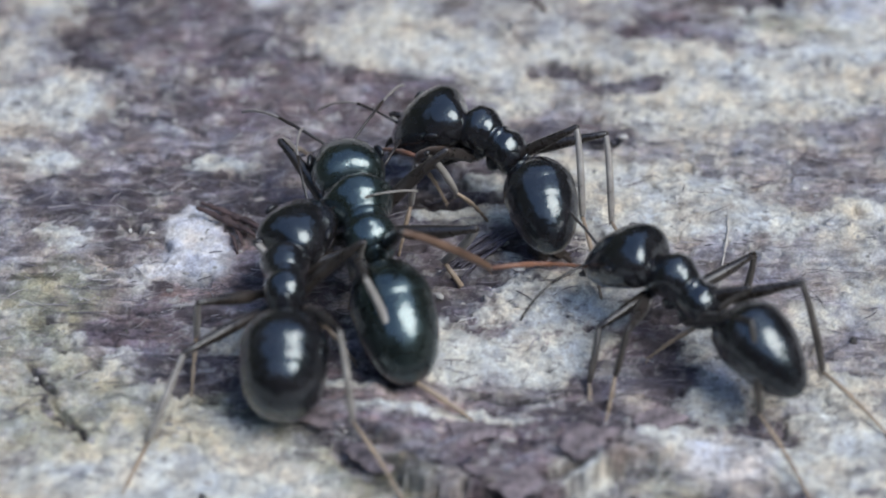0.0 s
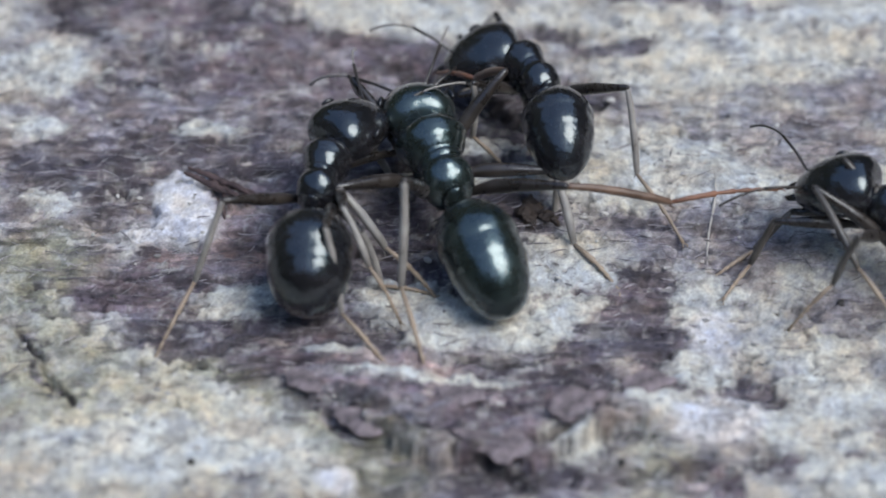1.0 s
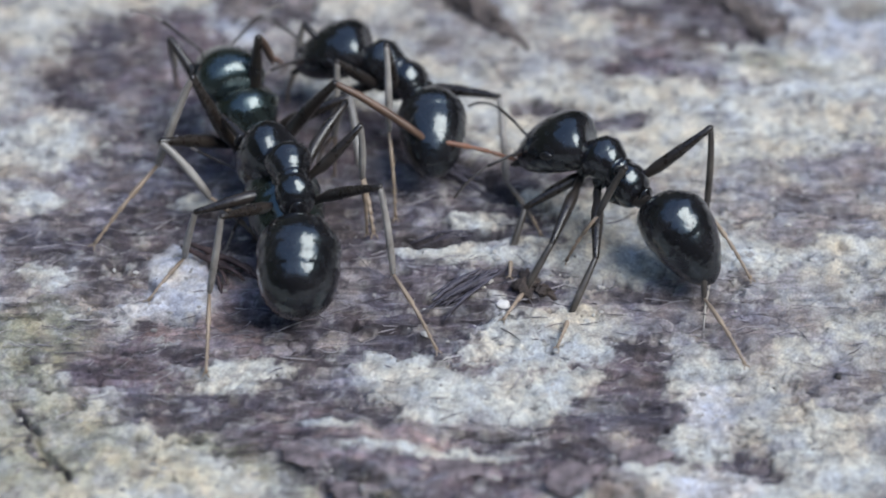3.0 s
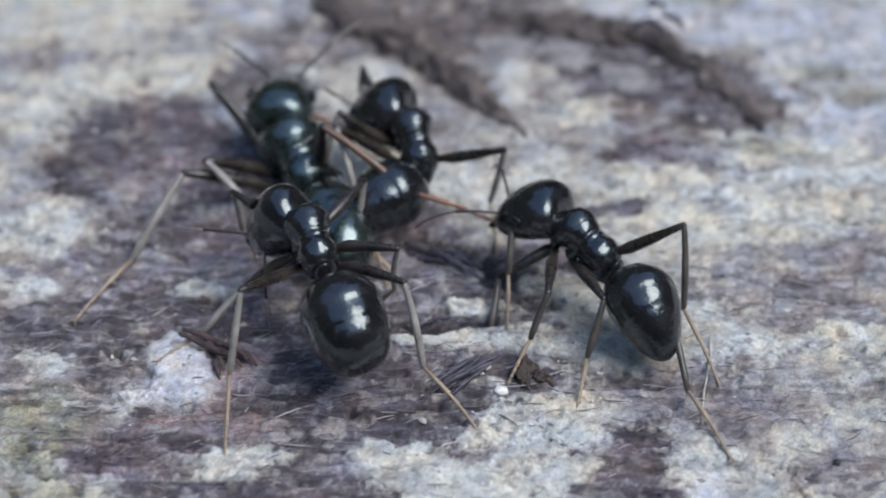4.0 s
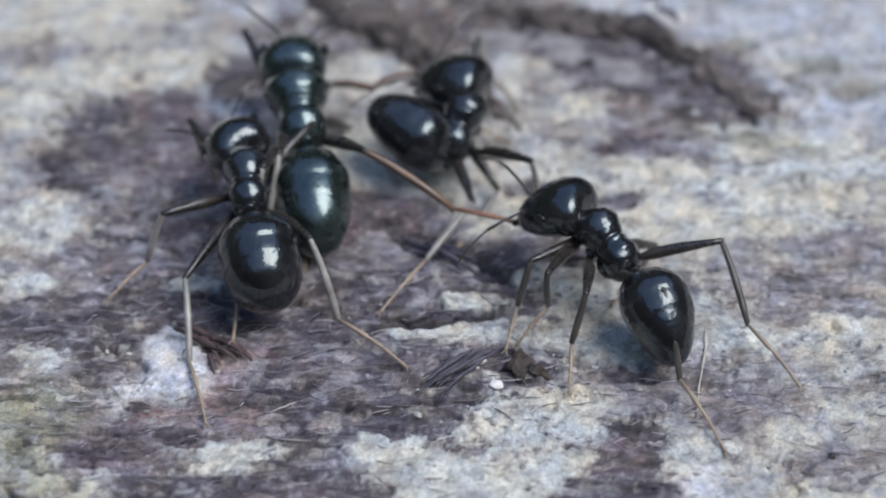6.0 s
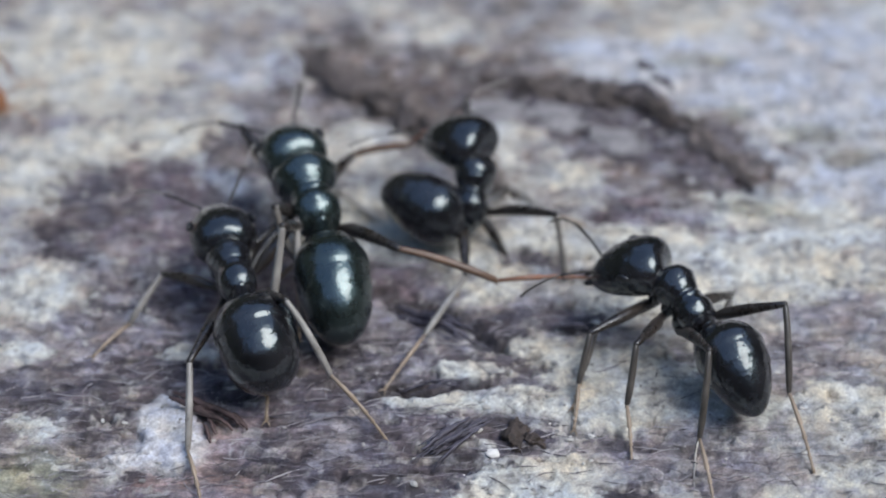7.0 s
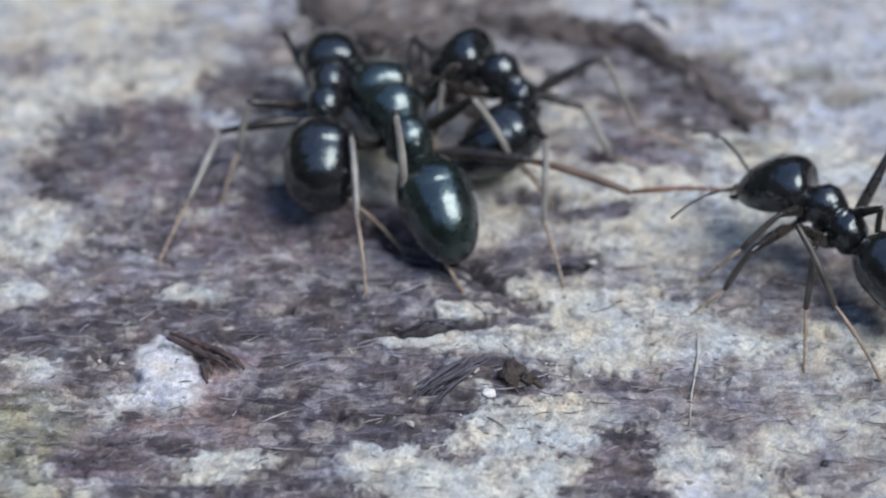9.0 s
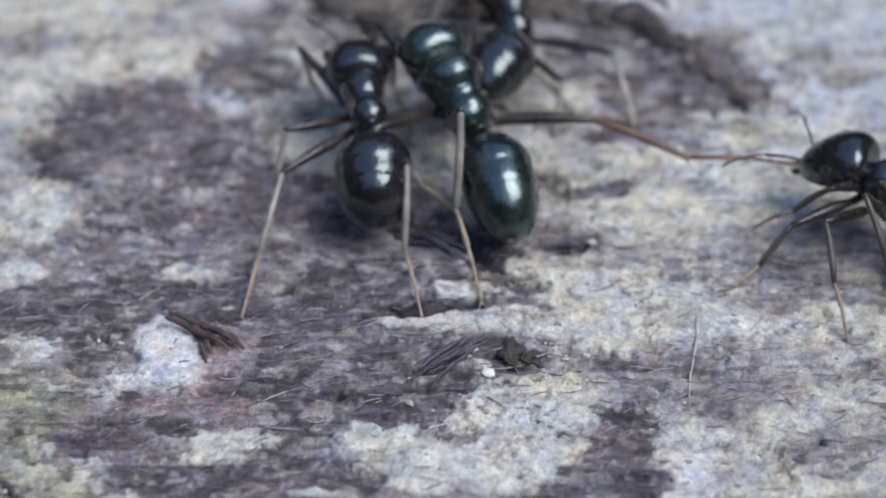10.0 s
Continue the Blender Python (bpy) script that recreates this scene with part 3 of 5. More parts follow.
FOOT['B', 'R2'] = [(0, 0.31, -4.52), (0.5, 2.58, -5.39), (1, 2.72, -5.31), (1.5, 1.46, -3.26), (2, 0.73, -2.37), (2.2, -0.31, -2.35), (3.3, -1.41, -2.36), (3.5, -1.32, -1.78), (4, -0.63, -1.35), (4.5, -0.59, -1.43), (5, -0.65, -1.13), (5.2, -0.66, -1.06), (6.3, 0.25, 2.31), (6.5, 0.43, 2.05), (7, 0.38, 1.81), (7.5, 1.30, -0.79), (8, 1.30, -0.79), (8.5, 1.30, -0.79), (9, 2.21, 0.78), (9.5, 3.23, 4.75), (10, 3.83, 2.71)]
FOOT['C', 'L1'] = [(0, -1.03, -3.66), (0.5, 0.29, -2.83), (1, -0.05, -1.39), (1.5, -0.14, -0.16), (2, -0.77, -0.17), (2.2, -2.09, -0.15)]
FOOT['C', 'L2'] = [(0.5, 0.48, -2.90), (1, 1.08, -2.68), (1.5, 0.01, -3.07), (2, -0.23, -0.02), (2.2, -1.54, -0.53), (6.3, 0.24, -0.61), (6.5, 0.34, -0.38), (7, 0.60, 0.49)]
FOOT['C', 'L3'] = [(0, 2.26, -4.70), (0.5, 1.23, -5.05), (1, 2.20, -2.81), (1.5, 1.42, -2.85), (3.5, -1.27, -1.78), (4, -0.96, -1.35), (4.5, -0.96, -1.35), (5, -0.99, -0.87), (5.2, -0.99, -0.87), (6.3, -1.07, -2.79), (6.5, -1.07, -2.79), (7, -1.07, -2.79), (7.5, 0.90, -0.22), (8, 0.89, 0.91), (9, 2.26, -1.28), (9.5, 2.53, 0.36), (10, 2.52, 0.68)]
FOOT['C', 'R1'] = [(0, -0.26, -2.34), (1, -0.35, -0.36)]
FOOT['C', 'R2'] = [(7.5, 2.97, 1.82), (8, 3.16, 0.27), (8.5, 3.47, 0.96), (9, 4.14, 1.73)]
FOOT['C', 'R3'] = [(0.5, 3.00, -4.45), (1, 3.80, -4.18), (1.5, 3.73, -3.82), (2, 2.38, -2.00), (2.2, 1.72, -2.61), (3.3, 1.57, -2.18), (3.5, 1.51, -1.77), (4, 0.98, -0.45), (4.5, 1.18, -0.24), (5, 2.10, -0.63), (5.2, 2.08, -0.63), (6.3, 2.00, 1.59), (6.5, 1.98, 1.44), (7, 2.31, 1.59), (7.5, 3.18, 0.07), (8, 4.41, 0.76), (8.5, 4.87, -0.29), (9, 5.01, 2.25), (9.5, 4.11, 1.53), (10, 4.44, 1.34)]
FOOT['D', 'L1'] = [(0, 2.19, -7.53), (0.5, 2.41, -6.71), (1, 4.34, -5.48), (1.5, 4.34, -5.48), (2, 2.17, -3.82), (2.2, 1.32, -4.73), (3.3, 0.84, -4.27), (3.5, 0.53, -3.87), (4, 1.03, -3.76), (4.5, 0.43, -2.52), (5, 0.54, -3.29), (5.2, 0.54, -3.29), (6.3, 1.43, -3.09), (6.5, 1.91, -1.98), (7, 2.28, -3.33), (7.5, 2.67, -2.98), (8, 3.68, -2.25), (8.5, 4.16, -2.38), (9, 4.25, -2.14), (9.5, 4.25, -2.14), (10, 4.95, -2.02)]
FOOT['D', 'L2'] = [(0, 2.74, -6.15), (0.5, 3.81, -7.02), (1, 5.32, -6.15), (1.5, 4.95, -5.75), (2, 4.55, -4.28), (2.2, 3.78, -4.92), (3.3, 1.32, -5.12), (3.5, 1.32, -5.12), (4, 2.12, -4.42), (4.5, 1.99, -2.08), (5, 1.69, -3.27), (5.2, 1.99, -2.08), (6.3, 2.12, -4.76), (6.5, 1.44, -4.34), (7, 3.18, -4.10), (7.5, 4.76, -4.21), (8, 6.10, -3.44), (8.5, 6.10, -3.50), (9, 6.11, -3.39), (9.5, 6.11, -3.39), (10, 6.88, -3.24)]
FOOT['D', 'L3'] = [(0, 5.19, -8.81), (0.5, 6.58, -8.06), (1, 7.73, -8.23), (1.5, 7.86, -6.72), (2, 7.38, -5.01), (2.2, 5.62, -5.49), (3.3, 4.54, -5.45), (3.5, 4.55, -5.59), (4, 4.54, -5.45), (4.5, 4.54, -5.45), (5, 4.54, -5.45), (5.2, 4.54, -5.45), (6.3, 4.54, -5.45), (6.5, 4.54, -5.45), (7, 4.44, -5.36), (7.5, 5.59, -4.76), (8, 7.25, -3.72), (8.5, 7.36, -3.65), (9, 7.36, -3.65), (9.5, 7.36, -3.65), (10, 8.12, -3.66)]
FOOT['D', 'R1'] = [(0, 1.97, -7.52), (0.5, 2.54, -6.11), (1, 4.23, -4.98), (1.5, 4.82, -3.86), (2, 3.55, -2.65), (2.2, 2.05, -3.37), (3.3, 0.82, -3.44), (3.5, 1.29, -2.49), (4, 0.78, -3.22), (4.5, -0.25, -3.03), (5, 0.55, -2.87), (5.2, 0.45, -3.17), (6.3, 1.23, -3.22), (6.5, 1.26, -3.10), (7, 2.13, -3.38), (7.5, 3.13, -2.17), (8, 3.87, -2.05), (8.5, 3.96, -1.93), (9, 4.06, -1.77), (9.5, 4.40, -2.03), (10, 5.31, -0.49)]
FOOT['D', 'R2'] = [(0, 5.02, -5.17), (0.5, 5.47, -5.26), (1, 7.30, -4.81), (1.5, 7.79, -2.93), (2, 3.89, -4.46), (2.2, 3.11, -4.59), (3.3, 1.73, -2.70), (3.5, 1.73, -2.70), (4, 1.04, -2.55), (4.5, 1.04, -2.55), (5, 1.04, -2.55), (5.2, 1.04, -2.55), (6.3, 3.32, -2.03), (6.5, 3.59, -0.99), (7, 4.53, -2.12), (7.5, 5.94, -0.85), (8, 7.37, -0.66), (8.5, 7.37, -0.66), (9, 7.37, -0.66), (9.5, 7.76, -0.05), (10, 8.59, -0.51)]
FOOT['D', 'R3'] = [(0, 6.54, -7.62), (0.5, 7.78, -6.39), (1, 8.51, -5.83), (1.5, 8.68, -4.18), (2, 8.49, -1.05), (2.2, 6.82, -1.31), (3.3, 4.59, -3.96), (3.5, 4.48, -3.89), (4, 4.50, -3.79), (4.5, 4.39, -3.42), (5, 4.64, -3.19), (5.2, 4.64, -3.19), (6.3, 6.11, -4.37), (6.5, 6.11, -4.37), (7, 6.11, -4.37), (7.5, 6.93, -3.50), (8, 8.55, -1.53), (8.5, 8.55, -1.53), (9, 8.87, -1.75), (9.5, 9.05, -1.26), (10, 9.83, -1.27)]
KNEE['A', 'L1'] = [(0, -1.64, -4.80, 1.30), (0.5, -1.07, -3.70, 1.21), (1, -0.88, -2.90, 0.85), (1.5, -1.67, -2.53, 1.36), (2, -2.22, -2.74, 1.43), (7.5, -2.25, 1.41, 1.51)]
KNEE['A', 'L2'] = [(0, -4.01, -6.32, 1.54), (0.5, -1.41, -5.05, 1.27), (1, -1.38, -5.09, 1.14), (1.5, -3.64, -4.05, 2.07), (2, -4.43, -2.68, 0.42), (3.3, -3.70, -2.87, 1.41), (3.5, -3.62, -2.76, 1.38), (4, -3.37, -1.97, 0.57), (4.5, -3.81, -2.18, 1.09), (5, -4.04, -1.46, 1.21), (5.2, -3.96, -1.18, 1.19), (6.3, -4.85, -1.22, 1.50), (6.5, -4.85, -1.46, 1.59), (7, -4.70, -0.08, 0.71), (8, -3.61, 1.14, 1.79), (8.5, -3.56, 1.91, 1.69), (9, -3.22, 1.98, 1.58), (9.5, -3.26, 2.18, 0.66), (10, -2.51, 0.79, 1.42)]
KNEE['A', 'L3'] = [(0, -4.20, -7.02, 1.14), (0.5, -3.78, -5.38, 1.99), (1, -3.50, -5.16, 1.86), (1.5, -4.20, -4.77, 1.41), (2, -4.69, -4.94, 1.78), (2.2, -4.59, -4.91, 1.85), (3.3, -3.16, -3.60, 2.05), (3.5, -3.28, -3.39, 1.93), (4, -3.22, -3.79, 2.11), (4.5, -3.48, -3.28, 1.82), (5, -3.82, -2.35, 1.48), (5.2, -3.83, -1.91, 0.94), (6.3, -4.34, -2.36, 0.97), (6.5, -4.45, -2.54, 1.17), (7, -4.01, -2.81, 1.10), (7.5, -4.52, -0.49, 2.24), (8, -4.21, 1.04, 0.69), (8.5, -4.07, 1.62, 1.20), (9, -3.75, 1.93, 0.95), (9.5, -3.51, 1.65, 1.01), (10, -2.54, 0.05, 1.08)]
KNEE['A', 'R1'] = [(0, -1.98, -3.89, 0.72), (0.5, -0.73, -3.61, 0.66), (1, -1.46, -2.31, 0.70), (1.5, -2.12, -1.54, 0.94), (8, -1.29, 3.32, 0.80), (8.5, -1.33, 4.02, 1.11), (9, -0.85, 4.06, 1.24), (9.5, -1.00, 4.15, 1.23), (10, -0.67, 3.31, 1.46)]
KNEE['A', 'R2'] = [(1, -1.66, -5.24, 1.82), (1.5, -2.51, -4.28, 2.05), (2, -2.42, -2.48, 0.56), (4, -0.74, -2.54, 1.92), (6.3, -2.51, 0.68, 0.92), (6.5, -2.55, 0.50, 0.92), (7, -2.34, -0.06, 1.90), (9, -0.42, 2.53, 1.78), (9.5, -0.11, 2.62, 1.05), (10, 0.46, 1.56, 1.10)]
KNEE['A', 'R3'] = [(0, -1.82, -7.22, 1.86), (1, -1.90, -5.83, 1.95), (1.5, -3.05, -4.98, 1.96), (2, -2.15, -4.52, 2.31), (3.3, -0.90, -3.00, 1.95), (3.5, -0.85, -2.82, 1.70), (4, -0.64, -3.40, 1.95), (4.5, -0.95, -3.03, 1.66), (5, -1.14, -2.16, 1.33), (5.2, -1.23, -1.91, 1.37), (6.3, -2.44, -2.13, 1.73), (6.5, -2.37, -2.21, 1.73), (7, -2.43, -2.33, 2.01), (7.5, -2.47, -1.17, 2.06), (8, -1.89, -0.10, 1.49), (8.5, -1.69, 0.38, 1.29), (9, -1.37, 0.67, 1.83), (9.5, -0.99, 0.68, 1.50), (10, -0.40, -0.29, 1.53)]
KNEE['B', 'L2'] = [(6.3, -2.74, -0.08, 1.71), (6.5, -2.70, -0.29, 2.34)]
KNEE['B', 'L3'] = [(0, -1.47, -6.22, 2.01), (0.5, -1.28, -6.21, 1.53), (1, -0.69, -5.28, 2.39), (1.5, -0.92, -4.20, 2.10), (2, -1.67, -2.72, 2.23), (3.3, -4.69, -0.62, 2.15), (3.5, -4.46, -0.78, 2.16), (4, -4.50, 0.36, 1.19), (4.5, -4.34, -0.03, 1.42), (5, -4.07, 0.71, 1.68), (5.2, -4.04, 0.88, 1.73), (6.3, -2.56, -0.75, 1.87), (6.5, -2.52, -0.95, 2.50), (7, -2.52, -0.90, 2.41), (7.5, -1.33, 0.07, 2.65), (8, -0.73, 1.16, 2.65), (8.5, -0.70, 0.87, 2.61), (9, -0.60, 0.21, 2.66), (9.5, -0.45, -0.08, 2.39), (10, 0.51, -0.14, 2.55)]
KNEE['B', 'R1'] = [(6.3, -2.03, 3.60, 0.46), (6.5, -1.90, 3.06, 0.77), (7, -1.49, 3.21, 0.79), (7.5, -0.75, 0.90, 1.90), (8, 0.05, 4.30, 0.46)]
KNEE['B', 'R2'] = [(0.5, 1.07, -4.61, 1.59), (1, 1.70, -3.48, 0.98), (4, -1.81, 0.18, 1.28), (4.5, -1.78, 0.03, 1.37), (5, -1.79, 0.64, 0.99), (5.2, -1.79, 0.73, 0.95), (6.3, -1.91, 3.00, 0.32), (6.5, -1.78, 2.49, 0.50), (7, -1.74, 2.65, 0.38), (7.5, 0.11, 1.41, 0.66), (8, 0.81, 2.17, 0.51), (8.5, 0.93, 2.07, 0.65), (9, 0.72, 1.30, 2.14), (9.5, 0.56, 3.42, 0.92), (10, 1.83, 3.02, 1.11)]
KNEE['B', 'R3'] = [(0, -0.92, -5.68, 2.44), (0.5, -0.08, -5.64, 2.42), (1, 1.81, -4.64, 1.70), (1.5, 1.72, -2.69, 1.26), (2.2, -0.95, -1.89, 1.86), (3.3, -2.16, -0.57, 2.36), (3.5, -2.52, -0.46, 2.50), (4, -2.07, 0.33, 2.21), (4.5, -2.05, 0.30, 2.39), (5, -1.68, 0.95, 2.23), (5.2, -1.52, 0.84, 2.16), (6.3, -1.19, -0.43, 1.80), (6.5, -1.03, -0.86, 1.88), (7, -0.62, -0.68, 1.74), (7.5, 0.51, 0.51, 1.08), (8, 1.36, 1.89, 0.56), (8.5, 1.47, 1.81, 0.71), (9, 1.74, 0.85, 1.12), (9.5, 1.85, 0.85, 1.35), (10, 2.84, 1.38, 1.16)]
KNEE['C', 'L1'] = [(0, -0.75, -3.16, 1.56)]
KNEE['C', 'L2'] = [(1.5, 0.62, -1.88, 1.42), (6.3, 1.06, 1.15, 0.15), (6.5, 1.10, 1.51, 0.15)]
KNEE['C', 'L3'] = [(0, 1.85, -2.62, 1.95), (0.5, 1.70, -2.86, 1.24), (6.3, 0.54, 0.07, 0.65), (6.5, 0.25, 0.34, 0.60), (7, 0.54, 0.12, 0.47), (9, 1.99, 1.00, 1.50), (9.5, 2.33, 2.91, 0.91)]
KNEE['C', 'R2'] = [(8, 3.26, 3.33, 0.46), (8.5, 2.90, 3.63, 0.23), (9, 2.73, 2.67, 0.91)]
KNEE['C', 'R3'] = [(0.5, 2.41, -2.27, 1.53), (1, 2.90, -2.25, 1.70), (1.5, 2.94, -1.45, 1.13), (2, 2.06, -0.12, 1.96), (2.2, 1.42, -0.23, 1.30), (3.3, 0.79, 0.07, 1.36), (3.5, 0.57, -0.35, 2.16), (4, 1.04, 0.32, 1.73), (4.5, 0.44, -0.39, 1.71), (5, 1.00, 0.37, 1.73), (5.2, 1.01, 0.45, 1.66), (6.3, 1.80, 0.31, 1.23), (6.5, 1.83, 0.71, 1.00), (7, 2.11, 0.73, 1.35), (7.5, 2.77, 1.58, 2.23), (8, 3.96, 3.28, 0.94), (8.5, 3.74, 3.64, 0.52), (9, 3.10, 3.14, 1.71), (9.5, 2.77, 3.75, 0.83), (10, 3.35, 3.68, 0.91)]
KNEE['D', 'L1'] = [(0, 2.52, -6.75, 1.43), (0.5, 3.17, -5.63, 0.99), (1.5, 5.07, -3.63, 1.00), (2, 2.90, -3.06, 1.27), (2.2, 2.16, -3.68, 0.99), (3.3, 1.59, -2.95, 0.69), (3.5, 1.40, -2.92, 1.04), (4, 1.69, -2.88, 1.26), (4.5, 0.98, -2.68, 1.66), (5, 1.00, -2.51, 1.43), (5.2, 1.00, -2.62, 1.49), (6.3, 2.05, -2.88, 1.52), (6.5, 2.16, -2.72, 1.54), (7, 2.57, -2.09, 1.06), (7.5, 3.19, -1.71, 0.90), (8, 4.52, -0.90, 0.50), (8.5, 4.84, -1.40, 1.15), (9, 5.34, -1.66, 1.16), (9.5, 5.47, -0.95, 0.42), (10, 6.10, -1.17, 0.85)]
KNEE['D', 'L2'] = [(0.5, 4.34, -5.99, 1.58), (1, 6.27, -5.83, 1.74), (1.5, 5.86, -4.35, 0.99), (2, 4.66, -3.56, 1.84), (2.2, 3.69, -3.61, 1.42), (3.5, 1.97, -3.27, 0.48), (4, 2.60, -3.02, 1.26), (5, 2.08, -2.99, 1.55), (6.3, 2.42, -3.21, 1.32), (6.5, 2.07, -2.91, 1.15), (7, 3.28, -2.69, 1.33), (7.5, 4.70, -2.72, 1.46), (8, 6.32, -2.13, 1.41), (8.5, 6.15, -2.15, 1.41), (9, 6.29, -2.08, 1.57), (9.5, 6.50, -1.69, 1.35)]
KNEE['D', 'L3'] = [(0, 4.34, -6.98, 1.86), (0.5, 5.78, -5.92, 1.52), (2, 6.31, -2.83, 1.22), (2.2, 4.84, -3.06, 0.97), (3.3, 3.82, -3.26, 1.71), (3.5, 3.96, -3.45, 1.63), (4, 3.62, -3.04, 1.15), (4.5, 3.26, -3.20, 1.14), (5, 3.18, -3.27, 1.40), (5.2, 3.26, -3.34, 1.39), (6.3, 3.72, -3.38, 1.71), (6.5, 3.76, -3.36, 1.73), (7, 4.41, -3.22, 1.67), (7.5, 5.39, -2.87, 2.01), (8, 7.12, -1.90, 2.06)]
KNEE['D', 'R1'] = [(0, 2.14, -6.08, 0.83), (0.5, 3.43, -5.10, 1.58), (1, 5.48, -4.20, 0.75), (1.5, 5.60, -3.48, 1.42), (2.2, 1.68, -2.82, 1.08), (3.3, 1.37, -1.94, 0.49), (3.5, 1.77, -2.55, 1.63), (4, 0.92, -1.63, 0.50), (4.5, 0.71, -1.77, 0.43), (5, 0.79, -1.40, 0.73), (5.2, 0.93, -1.99, 1.07), (6.3, 1.67, -2.18, 1.22), (6.5, 1.68, -1.51, 0.66), (7, 2.74, -1.29, 0.46), (7.5, 4.03, -1.99, 1.39), (8, 4.96, -0.93, 0.52), (8.5, 5.02, -0.84, 0.62), (9, 5.81, -1.30, 1.65), (9.5, 5.80, -0.80, 1.29), (10, 6.71, -1.06, 1.56)]
KNEE['D', 'R2'] = [(0, 4.64, -4.59, 1.01), (0.5, 5.48, -3.42, 0.55), (1.5, 6.42, -4.14, 0.61), (2, 4.36, -3.37, 1.19), (2.2, 3.52, -3.40, 1.47), (6.3, 3.74, -0.64, 0.34), (6.5, 3.58, -2.59, 1.92), (7, 5.12, -0.32, 0.41), (8, 7.01, -1.47, 1.83), (9, 7.47, -1.41, 1.86), (9.5, 7.57, -1.16, 1.70)]
KNEE['D', 'R3'] = [(0, 5.22, -5.90, 1.65), (0.5, 6.12, -5.22, 1.82), (2, 6.52, -2.45, 1.24), (2.2, 4.41, -0.88, 1.16), (3.3, 4.19, -2.30, 2.14), (3.5, 4.26, -2.52, 2.14), (4, 3.92, -2.05, 2.02), (4.5, 3.51, -2.00, 2.19), (5, 3.62, -1.96, 2.28), (5.2, 3.65, -2.02, 2.28), (6.3, 4.91, -1.94, 1.17), (6.5, 4.98, -2.18, 1.44), (7, 5.74, -2.16, 1.74), (7.5, 6.30, -1.93, 2.15)]


def at(rows, t):
    """Rows of (t, values...) read at t, on a smooth curve."""
    ts = [r[0] for r in rows]
    if t <= ts[0] or t >= ts[-1]:
        return Vector(rows[0 if t <= ts[0] else -1][1:])
    i = max(k for k in range(len(ts) - 1) if ts[k] <= t)
    a, b = Vector(rows[i][1:]), Vector(rows[i + 1][1:])
    h = ts[i + 1] - ts[i]
    f = (t - ts[i]) / h
    ma = (b - Vector(rows[i - 1][1:])) / (ts[i + 1] - ts[i - 1]) if i > 0 else (b - a) / h
    mb = (Vector(rows[i + 2][1:]) - a) / (ts[i + 2] - ts[i]) if i + 2 < len(ts) else (b - a) / h
    return (2 * f ** 3 - 3 * f * f + 1) * a + (f ** 3 - 2 * f * f + f) * h * ma + (3 * f * f - 2 * f ** 3) * b + (f ** 3 - f * f) * h * mb


def step(rows, t):
    """Feet: they stand, then swing over."""
    ts = [r[0] for r in rows]
    if t <= ts[0] or t >= ts[-1]:
        return Vector((*rows[0 if t <= ts[0] else -1][1:], 0.03))
    i = max(k for k in range(len(ts) - 1) if ts[k] <= t)
    a, b = Vector(rows[i][1:]), Vector(rows[i + 1][1:])
    f = (t - ts[i]) / (ts[i + 1] - ts[i])
    f = f * f * (3 - 2 * f)
    p = a.lerp(b, f)
    return Vector((*p, 0.03 + min(0.35, 0.3 * (b - a).length) * math.sin(math.pi * f)))


# how far an ant rolls the top of its head towards the open side
TILT = {"A": [(0, 0.0, 0), (2.2, 0.2, 0), (3.2, 1.0, 0), (5.2, 1.0, 0), (6.3, 0.2, 0), (10, 0.0, 0)]}


# how far an ant lays an antenna back along its head
SWEEP = {("C", -1): [(0, 0, 0), (5.2, 0, 0), (6.3, 80, 0), (7.1, 80, 0), (7.8, 0, 0), (10, 0, 0)]}


# legs that stay folded under the body: reach, spread, rise of the knee, its way out
REST = {("A", "L1"): (1.5, 0.5, 0.1, 0.3), ("B", "L1"): (2.3, 0.2, 0.0, 0.1), ("B", "L2"): (-1.6, 0.5, 0.2, 0.3), ("B", "L3"): (-2.0, 0.5, 0.2, 0.3),
        ("C", "R2"): (1.2, 0.5, 0.0, -0.3), ("C", "R1"): (2.0, 0.2, 0.0, -0.3), ("C", "L1"): (2.2, 0.4, 0.1, 0.1)}


def axes(x, up):
    """A turn whose x axis lies along x, with z as near to up as can be."""
    x = x.normalized()
    y = up.cross(x).normalized()
    return Matrix((x, y, x.cross(y))).transposed()


TIMES = [k / 10 for k in range(101)]


